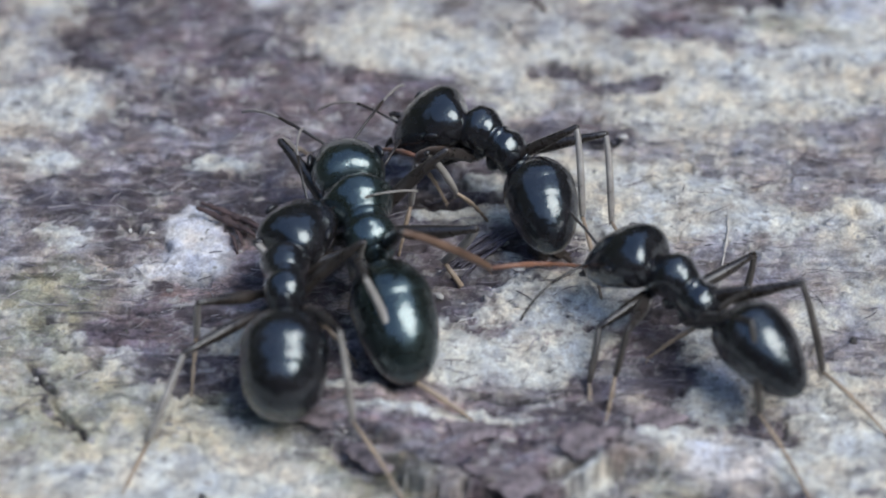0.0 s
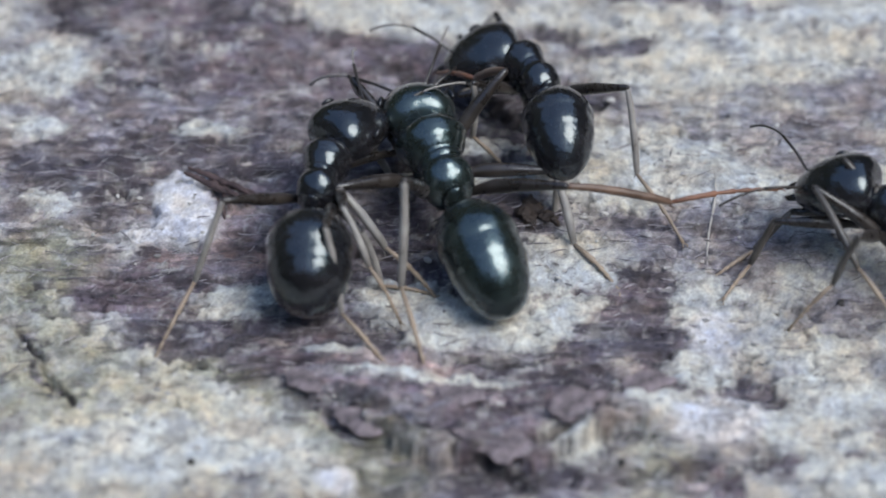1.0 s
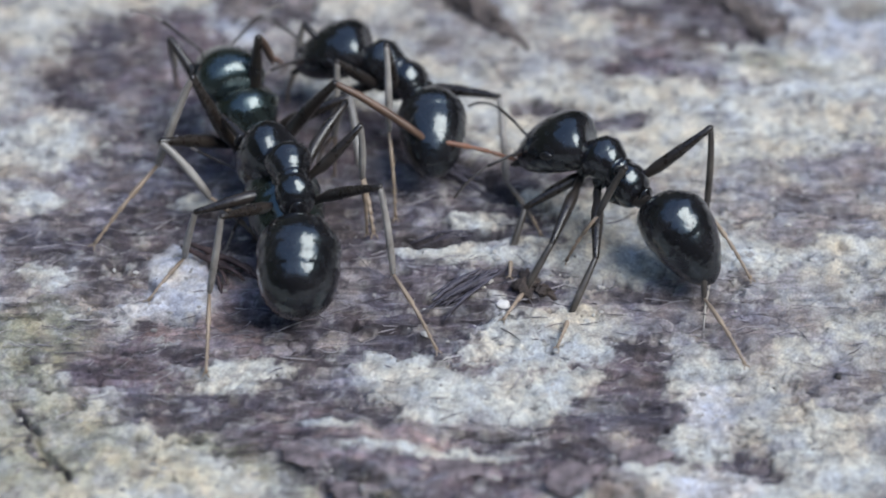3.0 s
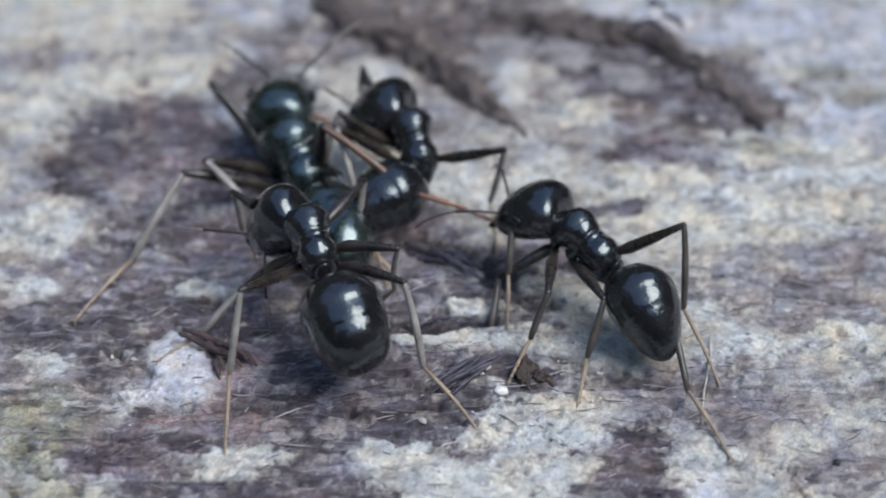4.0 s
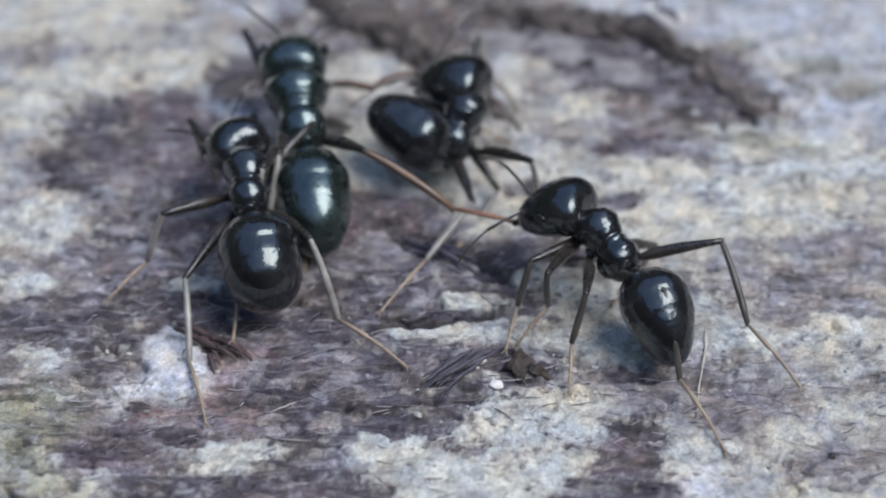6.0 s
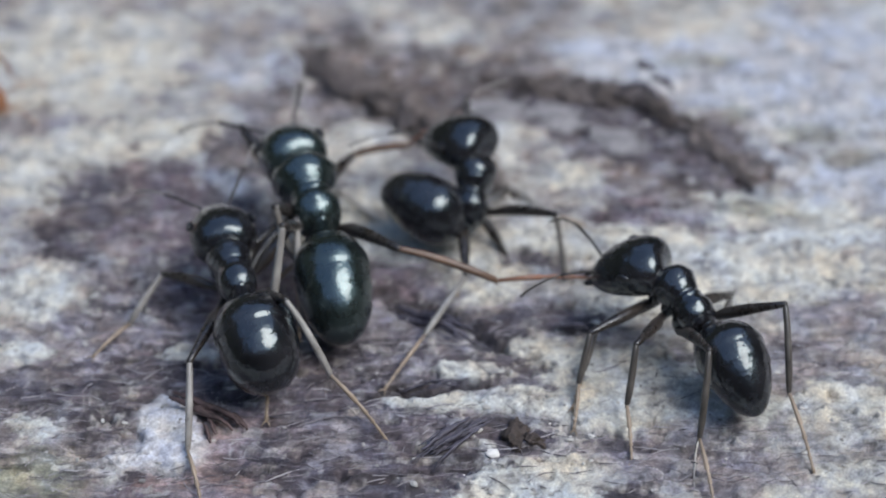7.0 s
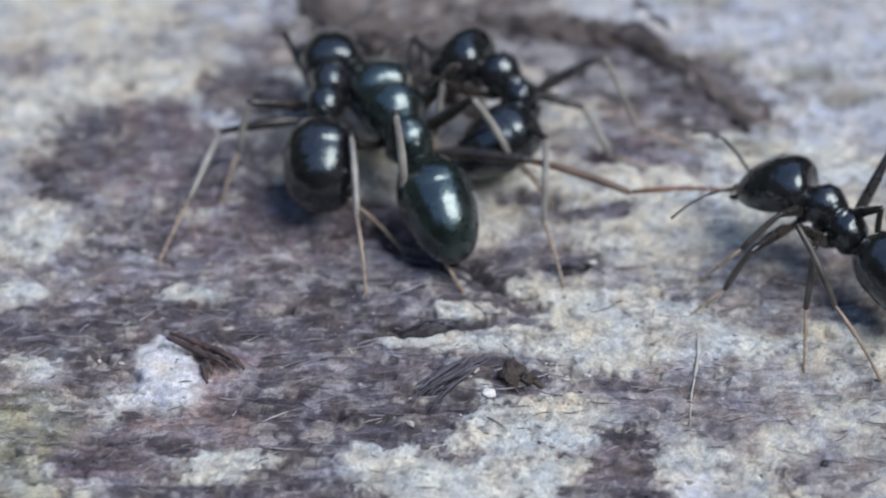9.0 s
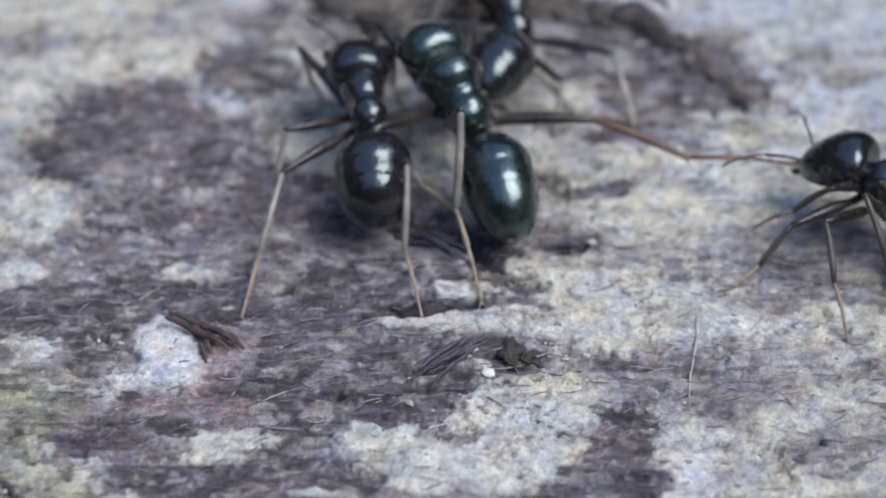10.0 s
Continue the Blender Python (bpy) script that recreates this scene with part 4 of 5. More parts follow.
def ant_rows(name, keyed, size, held=None):
    """The poses of an ant and its parts, in step with its joints and feet. held: feet in the jaws of other ants."""
    held = held or {}
    rows = {k: [] for k in keyed}
    up = Vector((0, 0, 1))
    for t in TIMES:
        jaw, neck, waist, tip = (at(JOINT[name, j], t) for j in ("jaw", "neck", "waist", "tip"))
        turn = axes(neck - waist, up)
        mid = (neck + waist) / 2 + turn @ Vector((0.065 * size, 0, 0.03 * size))
        body = Matrix.LocRotScale(mid * MM, turn.to_quaternion(), None)
        rows["root"].append((t, body))
        inv = turn.transposed()

        def local(p):
            return inv @ (p - mid) / size

        n0, w0 = Vector((0.69, 0, -0.02)), Vector((-0.82, 0, -0.06))
        face = up + Vector((0, -1.1, 0)) * at(TILT[name], t).x if name in TILT else up
        rows["head"].append((t, Matrix.LocRotScale(n0 * MM, axes(local(jaw) - n0, inv @ face).to_quaternion(), None)))
        g = local(tip) - w0
        gup = Vector((-1, 0, 0)).rotation_difference(g) @ Vector((0, 0, 1))
        rows["gaster"].append((t, Matrix.LocRotScale(w0 * MM, axes(g, gup).to_quaternion(), None)))
        skull = SKULL.get(name, 1.0)
        for s in (1, -1):
            sway = 10 * math.sin(2.1 * t + 1.7 * s + len(JOINT) + ord(name)) + 6 * math.sin(5.3 * t + s)
            back = at(SWEEP[name, s], t).x if (name, s) in SWEEP else 0
            rows["antenna", s].append((t, pose(0.95 * skull * MM, s * 0.17 * skull * MM, 0.18 * skull * MM, -s * 25, -16 + 0.8 * sway, s * (46 + sway + back))))
        for k, (x, s, a, b) in LEGS.items():
            hip = Vector((x, s * 0.21, hip_drop(k)))
            b *= LONG.get(k, 1.0) if k in held else 1.0
            order = int(k[1]) - 1
            reach, spread, rise, out = REST.get((name, k), ((1.0, 0.1, -1.6)[order], (1.9, 1.9, 1.6)[order], 0.5, 0.7))
            rest = mid + turn @ (Vector((x + reach, s * spread, 0)) * size)
            rest.z = 0.03
            if k in held:
                foot = at(JOINT[held[k], "jaw"], t)
            elif (name, k) in FOOT:
                table = FOOT[name, k]
                near = min(abs(r[0] - t) for r in table)
                foot = step(table, t).lerp(rest, min(1, max(0, (near - 0.6) / 0.3)))
            else:
                foot = rest
            d = local(foot) - hip
            r = min(max(d.length, abs(a - b) + 0.15), (a + b) * 0.995)
            d.normalize()
            pole = rise * (inv @ up) + Vector(((0.55, 0.1, -0.5)[order], s * out, 0))
            pole = (pole - d * pole.dot(d)).normalized()
            along = (a * a - b * b + r * r) / (2 * r)
            knee = d * along + pole * math.sqrt(max(a * a - along * along, 1e-6))
            if (name, k) in KNEE:
                table = KNEE[name, k]
                near = min(abs(r_[0] - t) for r_ in table)
                seen = (local(at(table, t)) - hip).normalized()
                knee = seen.lerp(knee.normalized(), min(1, max(0, (near - 0.5) / 0.3))).normalized() * a
            # shin and foot: straight when stretched, else the foot lies flatter than the shin
            for _ in range(8 if k in held else 0):  # a pulled leg gives way at the knee
                low = local(foot) - hip - knee
                knee = (knee + low.normalized() * max(0, low.length - b * 0.99)).normalized() * a
            low = local(foot) - hip - knee
            la, lf = b * SHIN, b * (1 - SHIN)
            r = min(max(low.length, b * (0.985 if k in held else 0.8)), b * 0.998)  # a held foot is gripped along its length
            low.normalize()
            sag = -(inv @ up) - 0.3 * (inv @ up).cross(low)
            sag = (sag - low * sag.dot(low)).normalized()
            along = (la * la - lf * lf + r * r) / (2 * r)
            ankle = knee + low * along + sag * math.sqrt(max(la * la - along * along, 1e-6))
            end = knee + low * r
            q1 = axes(knee, -sag - 0.01 * d)
            for key, start, stop in (((k, "low"), knee, ankle), ((k, "foot"), ankle, end)):
                q2 = axes(stop - start, -sag)
                rows[key].append((t, Matrix.LocRotScale(q1.transposed() @ (start * MM), (q1.transposed() @ q2).to_quaternion(), None)))
            rows[k].append((t, Matrix.LocRotScale(hip * MM, q1.to_quaternion(), None)))
    for k, ob in keyed.items():
        walk(ob, rows[k])


# ---- ground ----
def lattice(ix, iy, seed):
    h = (ix.astype(np.int64) * 374761393 + iy.astype(np.int64) * 668265263 + seed * 1442695041) & 0x7FFFFFFF
    h = ((h ^ (h >> 13)) * 1274126177) & 0x7FFFFFFF
    return ((h ^ (h >> 16)) & 0xFFFF) / 65535.0


def smooth_noise(x, y, seed):
    ix, iy = np.floor(x), np.floor(y)
    fx, fy = x - ix, y - iy
    fx, fy = fx * fx * (3 - 2 * fx), fy * fy * (3 - 2 * fy)
    a, b = lattice(ix, iy, seed), lattice(ix + 1, iy, seed)
    c, d = lattice(ix, iy + 1, seed), lattice(ix + 1, iy + 1, seed)
    return (a + (b - a) * fx) * (1 - fy) + (c + (d - c) * fx) * fy


def fbm(x, y, seed, octaves=4, gain=0.55):
    v, amp, total = 0.0, 1.0, 0.0
    for o in range(octaves):
        v = v + amp * smooth_noise(x * 2 ** o + 17.3 * o, y * 2 ** o - 9.1 * o, seed + o)
        total += amp
        amp *= gain
    return v / total


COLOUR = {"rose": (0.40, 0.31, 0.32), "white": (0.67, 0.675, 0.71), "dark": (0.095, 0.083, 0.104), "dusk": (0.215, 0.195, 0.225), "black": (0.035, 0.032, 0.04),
          "sky": (0.50, 0.525, 0.58), "cream": (0.57, 0.56, 0.50), "green": (0.27, 0.275, 0.20), "pale": (0.59, 0.605, 0.575), "yellow": (0.60, 0.58, 0.47),
          "plum": (0.15, 0.118, 0.14), "brown": (0.14, 0.113, 0.105)}
PATCH = {}
PATCH['dusk'] = [(-4.73, 2.01, 2.45, 1.86, 0), (-1.98, -0.97, 3.49, 1.68, 0), (-2.93, -3.38, 4.37, 1.54, 0), (-0.04, 0.39, 1.29, 1.43, 0), (3.91, 4.71, 2.56, 2.03, -32), (-7.53, 5.13, 1.18, 0.40, -8), (-5.12, 7.14, 0.88, 0.35, 0), (-3.17, 5.84, 0.65, 0.56, 0), (-1.23, 0.39, 1.79, 1.27, -8), (-3.76, -0.36, 1.96, 0.69, 0), (-6.17, -1.68, 1.63, 0.82, 0), (-5.52, -0.42, 1.96, 1.08, 0), (-4.46, -1.54, 1.92, 0.44, 0), (-6.82, -2.67, 0.66, 0.34, 0), (3.18, -5.26, 0.54, 0.51, 0), (2.62, -4.02, 0.83, 0.40, 0), (3.92, -3.82, 1.11, 0.75, -15), (5.43, -1.60, 1.54, 0.74, 0)]
PATCH['dusk'] += [(5.33, -4.49, 1.09, 0.66, 0), (2.56, -3.41, 0.56, 0.27, 0), (5.01, -3.01, 0.66, 0.28, 0), (3.54, 0.52, 0.90, 0.22, -16), (3.15, -1.15, 1.16, 0.27, -6), (4.50, 2.59, 1.96, 1.02, -13), (6.83, 0.50, 1.19, 0.41, 0), (6.75, 6.34, 0.68, 0.69, 0), (7.30, 1.94, 0.92, 0.33, -16), (7.21, -0.42, 0.78, 0.40, 0), (-0.64, 0.55, 1.19, 0.63, 0), (-2.10, -5.58, 1.16, 0.51, 0), (0.05, -8.00, 2.83, 1.31, 0), (-4.41, -5.84, 1.69, 0.76, -27), (-2.94, -7.42, 0.95, 0.15, -43), (-1.22, -8.69, 0.59, 0.18, -44), (-6.24, -8.48, 0.77, 0.58, -26), (-4.90, -5.34, 1.08, 0.52, -21)]
PATCH['dusk'] += [(3.55, -6.80, 0.53, 0.24, 0), (1.38, -5.82, 0.54, 0.25, 0), (6.11, -5.81, 0.71, 0.51, 0), (1.81, -9.24, 0.75, 0.33, 0)]
PATCH['cream'] = [(-7.44, 7.19, 2.55, 1.48, 0), (-5.46, 4.67, 1.81, 0.61, 0), (-7.35, 3.54, 0.84, 0.70, 0), (5.63, -5.04, 0.40, 0.34, 0), (2.24, -2.01, 1.71, 0.87, 0), (1.78, -4.41, 1.19, 0.37, 0), (6.92, -2.75, 0.85, 0.56, 0), (6.69, -4.50, 0.73, 0.34, 0), (2.95, -3.00, 1.03, 0.42, 0), (3.01, 1.64, 1.52, 0.56, 0), (0.86, 0.85, 0.70, 0.64, 0), (4.12, 0.21, 1.49, 0.62, 0), (2.47, 3.48, 0.63, 0.42, 0), (6.53, 0.51, 1.39, 0.63, 0), (-1.11, 2.07, 1.33, 0.83, 0), (-5.93, -5.85, 1.07, 0.63, -27), (2.69, -8.34, 0.77, 0.42, 0), (5.50, -6.55, 1.06, 0.42, 0)]
PATCH['sky'] = [(-3.34, 7.07, 1.05, 0.54, 0), (-0.70, 7.62, 0.38, 0.67, 0), (-4.07, 3.14, 0.52, 0.48, -16), (-3.85, -4.83, 0.63, 0.39, 0), (7.56, 6.72, 1.87, 2.17, 0), (6.97, 3.46, 1.67, 0.87, -13), (5.39, 7.12, 1.44, 0.98, 0), (3.85, 7.28, 1.55, 0.86, 0), (5.10, 6.26, 0.87, 0.76, -45), (6.11, 4.34, 0.64, 0.72, -32)]
PATCH['brown'] = [(-1.67, 6.58, 1.09, 1.60, 0), (-0.47, 6.76, 0.97, 1.07, 0), (-5.06, -2.89, 0.35, 0.71, -15), (-3.71, -2.68, 0.93, 0.31, -46), (3.70, 4.71, 1.99, 1.04, -32), (4.91, 3.90, 1.39, 1.17, -38), (1.82, 6.00, 0.96, 0.83, 0), (0.85, 6.76, 1.21, 1.28, 0)]
PATCH['dark'] = [(-5.81, 2.68, 1.19, 1.08, 16), (-6.25, 1.94, 0.82, 0.72, 0), (-4.42, 1.93, 1.29, 1.05, 0), (-3.53, 4.39, 0.85, 0.82, 0), (-5.09, 0.26, 1.02, 0.47, 0), (-2.70, -2.13, 3.61, 1.00, 0), (-1.72, -3.39, 3.10, 0.87, 0), (-5.97, -2.67, 1.30, 0.55, -12), (-2.78, -4.45, 3.14, 0.61, 0), (0.34, -1.86, 1.32, 0.47, 0), (-5.84, -4.82, 0.73, 0.60, -34), (-1.50, -4.52, 2.72, 0.39, 0), (-1.08, -2.91, 2.16, 0.35, 0), (1.34, -3.74, 0.49, 0.40, 0), (-0.60, -3.93, 1.27, 0.31, -14), (1.93, 1.23, 0.81, 0.20, -6), (1.97, -0.42, 0.79, 0.35, -15), (2.96, 0.84, 0.69, 0.18, 0)]
PATCH['dark'] += [(1.13, -0.69, 0.56, 0.31, -15), (2.88, 5.34, 1.36, 0.72, -20), (4.10, 4.35, 1.46, 0.53, -38), (4.56, 4.79, 1.10, 0.50, -44), (2.04, 6.18, 0.75, 0.39, -14), (5.58, 3.12, 0.60, 0.35, -44), (-1.31, -5.07, 1.56, 0.54, 0), (-4.84, -5.08, 1.56, 0.63, -34), (-3.30, -6.58, 1.32, 0.57, -27), (-2.07, -6.33, 1.22, 0.49, -7), (1.78, -7.53, 1.19, 0.46, 11), (3.44, -5.82, 0.92, 0.49, 0), (3.78, -7.28, 1.10, 0.36, 0), (-3.75, -6.40, 1.42, 0.51, -17), (-2.81, -5.84, 1.54, 0.58, -7), (0.47, -9.02, 1.26, 0.60, 0), (2.66, -5.31, 1.03, 0.65, 0), (2.88, -6.25, 1.32, 0.57, 7)]
PATCH['dark'] += [(1.80, -6.69, 0.71, 0.37, 0), (4.82, -7.40, 1.00, 0.27, -7), (5.12, -7.81, 0.59, 0.16, -13), (5.81, -8.67, 0.39, 0.18, -13)]
PATCH['plum'] = [(-4.98, 3.27, 0.80, 0.76, -16), (-5.22, 1.77, 1.01, 0.54, 0), (-2.92, 0.40, 1.53, 0.80, 0), (-1.43, 0.47, 1.20, 0.62, 0), (-5.08, -5.21, 1.38, 0.64, -14), (0.67, -5.19, 0.63, 0.57, 0), (2.27, -5.50, 0.74, 0.48, 0), (3.77, 2.46, 1.02, 0.41, -13), (1.16, -8.23, 1.13, 0.51, 13), (-1.70, -7.06, 1.15, 0.45, -24), (-0.04, -7.77, 1.71, 0.62, 0), (3.92, -9.26, 0.55, 0.34, 0), (5.11, -8.92, 0.44, 0.30, 0)]
# dark cracks and holes; the shade down in them is painted black too
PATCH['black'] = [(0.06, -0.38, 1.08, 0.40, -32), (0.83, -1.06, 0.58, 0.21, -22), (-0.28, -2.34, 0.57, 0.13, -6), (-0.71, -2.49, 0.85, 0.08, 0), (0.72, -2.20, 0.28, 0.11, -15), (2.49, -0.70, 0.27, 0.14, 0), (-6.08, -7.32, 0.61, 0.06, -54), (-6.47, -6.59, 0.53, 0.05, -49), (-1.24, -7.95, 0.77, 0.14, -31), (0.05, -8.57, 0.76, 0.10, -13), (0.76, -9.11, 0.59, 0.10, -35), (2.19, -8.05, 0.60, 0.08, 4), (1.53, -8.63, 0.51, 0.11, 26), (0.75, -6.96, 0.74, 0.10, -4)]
PATCH['pale'] = [(-6.97, 0.27, 0.89, 0.70, 0), (-7.09, -1.23, 0.48, 0.24, 0), (-4.19, -1.32, 0.48, 0.18, 0), (0.52, -2.67, 1.32, 0.25, -4), (0.63, -1.86, 0.57, 0.20, 0), (-6.57, -3.22, 0.47, 0.25, -15), (-3.35, -5.62, 0.71, 0.33, 0), (-0.67, -5.59, 0.98, 0.46, 0), (1.49, -4.86, 1.09, 0.52, 0), (4.10, -5.62, 0.57, 0.43, 0), (4.56, -2.73, 1.13, 0.48, 0), (3.96, -2.02, 1.05, 0.35, 0), (6.51, 2.11, 1.64, 0.73, -16), (5.39, 1.14, 1.11, 0.48, -16), (-0.24, 1.74, 0.91, 0.49, 0), (-4.61, -8.70, 1.61, 0.69, 0), (-2.67, -8.47, 1.02, 0.69, -20), (-0.52, -7.39, 0.82, 0.10, -4)]
PATCH['pale'] += [(0.48, -7.47, 0.61, 0.09, -3), (-1.62, -6.82, 0.53, 0.12, -16), (0.40, -6.01, 1.02, 0.45, 0), (1.20, -6.32, 0.80, 0.32, 0), (-0.13, -6.51, 0.53, 0.25, 0), (1.83, -5.82, 0.54, 0.30, 0), (3.89, -6.92, 0.44, 0.41, 0), (5.43, -8.21, 0.85, 0.51, 0), (3.32, -7.76, 0.52, 0.31, 0), (5.94, -7.39, 0.78, 0.36, 0), (5.93, -9.12, 0.76, 0.40, 0), (1.83, -8.68, 0.42, 0.23, 0)]
PATCH['white'] = [(-4.40, -2.89, 0.49, 0.50, 0), (-4.27, -3.67, 0.54, 0.60, -15), (-4.93, -3.99, 0.42, 0.19, -7), (-1.63, -9.27, 0.32, 0.22, -20), (4.14, -6.19, 0.41, 0.58, 0), (4.07, -8.04, 0.69, 0.49, 0)]
PATCH['rose'] = [(-4.04, -3.37, 0.19, 0.41, -40), (-3.47, -3.51, 0.43, 0.83, -41), (-3.77, -4.70, 0.82, 0.39, 0), (-0.65, -7.12, 0.96, 0.13, -6), (0.05, -7.94, 0.69, 0.09, 0), (-1.33, -7.60, 0.52, 0.09, -16)]
PATCH['green'] = [(-6.61, -4.82, 0.63, 1.05, -34), (7.07, 4.83, 0.75, 0.22, 0), (7.79, 4.15, 0.47, 0.23, 0), (5.19, 7.27, 0.78, 0.19, 0), (5.74, 5.51, 0.26, 0.26, 0), (5.82, 2.45, 0.72, 0.27, -16), (-6.22, -6.84, 1.05, 0.92, -27), (-6.67, -4.83, 0.54, 0.79, -34), (-3.57, -7.13, 0.52, 0.16, -16), (-0.88, -8.92, 0.59, 0.68, -38), (-2.13, -8.10, 1.46, 0.28, -45), (3.12, -9.01, 0.50, 0.52, 0)]
PATCH['yellow'] = [(-6.17, -5.08, 0.54, 0.31, -27), (-4.00, -7.78, 2.24, 1.38, -11), (-4.70, -8.59, 1.95, 0.92, 0)]


def smooth_step(a, b, v):
    f = np.clip((v - a) / (b - a), 0, 1)
    return f * f * (3 - 2 * f)


def flake_edge(x, y):
    """Ragged front edge of the raised bark flake."""
    return -9.0 + 0.16 * (x - 0.6) ** 2 + 1.5 * (fbm(x * 1.1, y * 0.3, 31, 6, 0.7) - 0.5)


def pits_of(x, y):
    """Cracks and holes torn into the bark, 0 to 1."""
    pit = np.zeros_like(x)
    rough = 0.6 * (fbm(x * 2.3, y * 2.7, 53, 4, 0.68) - 0.5)
    for px, py, rx, ry, turn in PATCH["black"]:
        c, s = math.cos(radians(turn)), math.sin(radians(turn))
        dx, dy = x - px, y - py
        d = np.sqrt(((dx * c + dy * s) / rx) ** 2 + ((-dx * s + dy * c) / ry) ** 2) + rough
        pit = np.maximum(pit, 1 - smooth_step(0.55, 1.05, d))
    return pit


def height_of(x, y):
    """Height of the bark, in millimetres: grain along x, flakes and pits."""
    near = 1 - smooth_step(14, 45, np.hypot(x, y))
    h = 0.34 * (fbm(x * 0.22, y * 0.3, 5, 3) - 0.5)
    h = h + 0.20 * (fbm(x * 0.7, y * 1.9, 11, 5, 0.6) - 0.5)
    h = h + 0.10 * (fbm(x * 3.2, y * 4.2, 23, 3, 0.6) - 0.5)
    wob = 0.9 * (fbm(x * 0.7, y * 0.7, 31, 4) - 0.5)
    edge = flake_edge(x, y)
    lift = (0.15 + 0.6 * fbm(x * 0.8, y * 0.8, 37, 3)) * (0.55 + 0.9 * fbm(x * 2.4, y * 5.0, 39, 4, 0.65)) * smooth_step(0.0, 0.09, y - edge) * (1 - smooth_step(0.3, 2.2, y - edge)) * (1 - smooth_step(1.4, 3.4, np.abs(x - 0.6)))
    crack = np.exp(-((y + 2.25 + 0.15 * wob - 0.05 * (x + 0.2)) / 0.07) ** 2) * (1 - smooth_step(0.8, 1.3, np.abs(x + 0.1)))
    return (h + lift - 0.25 * crack - 0.22 * pits_of(x, y)) * near + np.where(np.hypot(x, y) > 25, 0.02 * np.minimum(np.hypot(x, y) - 25, 600) * (fbm(x * 0.006, y * 0.006, 3, 3) - 0.6), 0)


def spacing(lo, hi, fine, far):
    dense = np.arange(lo, hi + fine / 2, fine)
    grow = np.geomspace(fine * 2, far, 44)
    return np.concatenate([(lo - np.cumsum(grow))[::-1], dense, hi + np.cumsum(grow)])


def paint(x, y):
    """Colour of the bark at points, and how crusty with lichen it is."""
    n1 = fbm(x * 0.55, y * 0.7, 41, 5, 0.6)
    n2 = fbm(x * 2.3, y * 2.7, 53, 5, 0.68)
    n4 = fbm(x * 6.5, y * 7.5, 67, 3, 0.7)
    base = np.array([0.385, 0.378, 0.365])[None, :] * np.ones((len(x), 1))

    def blend(col, w):
        nonlocal base
        base = base + (np.array(col)[None, :] - base) * w[:, None]

    blend((0.24, 0.225, 0.24), 0.7 * smooth_step(0.52, 0.62, n1))
    blend((0.60, 0.595, 0.545), 0.65 * smooth_step(0.52, 0.62, 1 - n1))
    wx = 1.5 * (fbm(x * 0.9, y * 1.1, 61, 6, 0.66) - 0.5)
    wy = 1.3 * (fbm(x * 0.9, y * 1.1, 71, 6, 0.66) - 0.5)
    ragged = 1.7 * (n2 - 0.5) + 0.7 * (n4 - 0.5) - 0.10
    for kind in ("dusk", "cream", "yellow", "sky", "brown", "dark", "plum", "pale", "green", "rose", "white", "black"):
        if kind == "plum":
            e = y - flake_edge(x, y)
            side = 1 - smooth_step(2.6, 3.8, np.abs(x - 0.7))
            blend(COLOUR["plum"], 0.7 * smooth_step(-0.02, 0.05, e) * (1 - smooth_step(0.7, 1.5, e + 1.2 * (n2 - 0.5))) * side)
            # shade beneath the flake's front edge, painted as a ragged black band
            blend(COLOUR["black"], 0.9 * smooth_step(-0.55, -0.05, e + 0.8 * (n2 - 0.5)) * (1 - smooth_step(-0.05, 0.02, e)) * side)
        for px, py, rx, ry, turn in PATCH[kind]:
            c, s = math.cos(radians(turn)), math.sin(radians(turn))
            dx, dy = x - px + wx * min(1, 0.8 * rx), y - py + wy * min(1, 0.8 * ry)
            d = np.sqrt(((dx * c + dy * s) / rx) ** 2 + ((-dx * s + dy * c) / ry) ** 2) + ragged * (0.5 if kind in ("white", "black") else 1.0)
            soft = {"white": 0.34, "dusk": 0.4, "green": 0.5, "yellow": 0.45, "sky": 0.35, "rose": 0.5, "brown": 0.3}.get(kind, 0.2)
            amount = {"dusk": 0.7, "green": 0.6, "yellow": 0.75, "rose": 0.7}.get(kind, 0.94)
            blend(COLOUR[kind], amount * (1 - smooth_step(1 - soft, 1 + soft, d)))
    # pale crumbs on dark and dark pits on pale, in two sizes
    blend((0.50, 0.50, 0.48), 0.42 * smooth_step(0.63, 0.70, n2))
    blend((0.12, 0.11, 0.12), 0.5 * smooth_step(0.63, 0.70, 1 - n2))
    blend((0.52, 0.52, 0.50), 0.3 * smooth_step(0.66, 0.76, n4))
    blend((0.10, 0.095, 0.10), 0.35 * smooth_step(0.66, 0.78, 1 - n4))
    # short dark flecks and pale strokes along the grain
    n5 = fbm(x * 1.7, y * 4.0, 191, 5, 0.66)
    blend((0.18, 0.17, 0.18), 0.42 * smooth_step(0.57, 0.66, n5))
    blend((0.64, 0.64, 0.61), 0.25 * smooth_step(0.60, 0.70, 1 - n5))
    # torn streaks: black fissures and pale fibres where the bark is bare
    bare = 1 - smooth_step(0.14, 0.32, base.mean(1))
    sway = 0.8 * (fbm(x * 0.6, y * 0.6, 141, 3) - 0.5) - 0.12 * x
    streak = fbm(x * 1.1, (y + sway) * 3.4, 151, 6, 0.68)
    blend((0.045, 0.04, 0.05), 0.7 * bare * smooth_step(0.55, 0.63, streak))
    blend((0.42, 0.40, 0.43), 0.5 * bare * smooth_step(0.58, 0.68, 1 - streak))
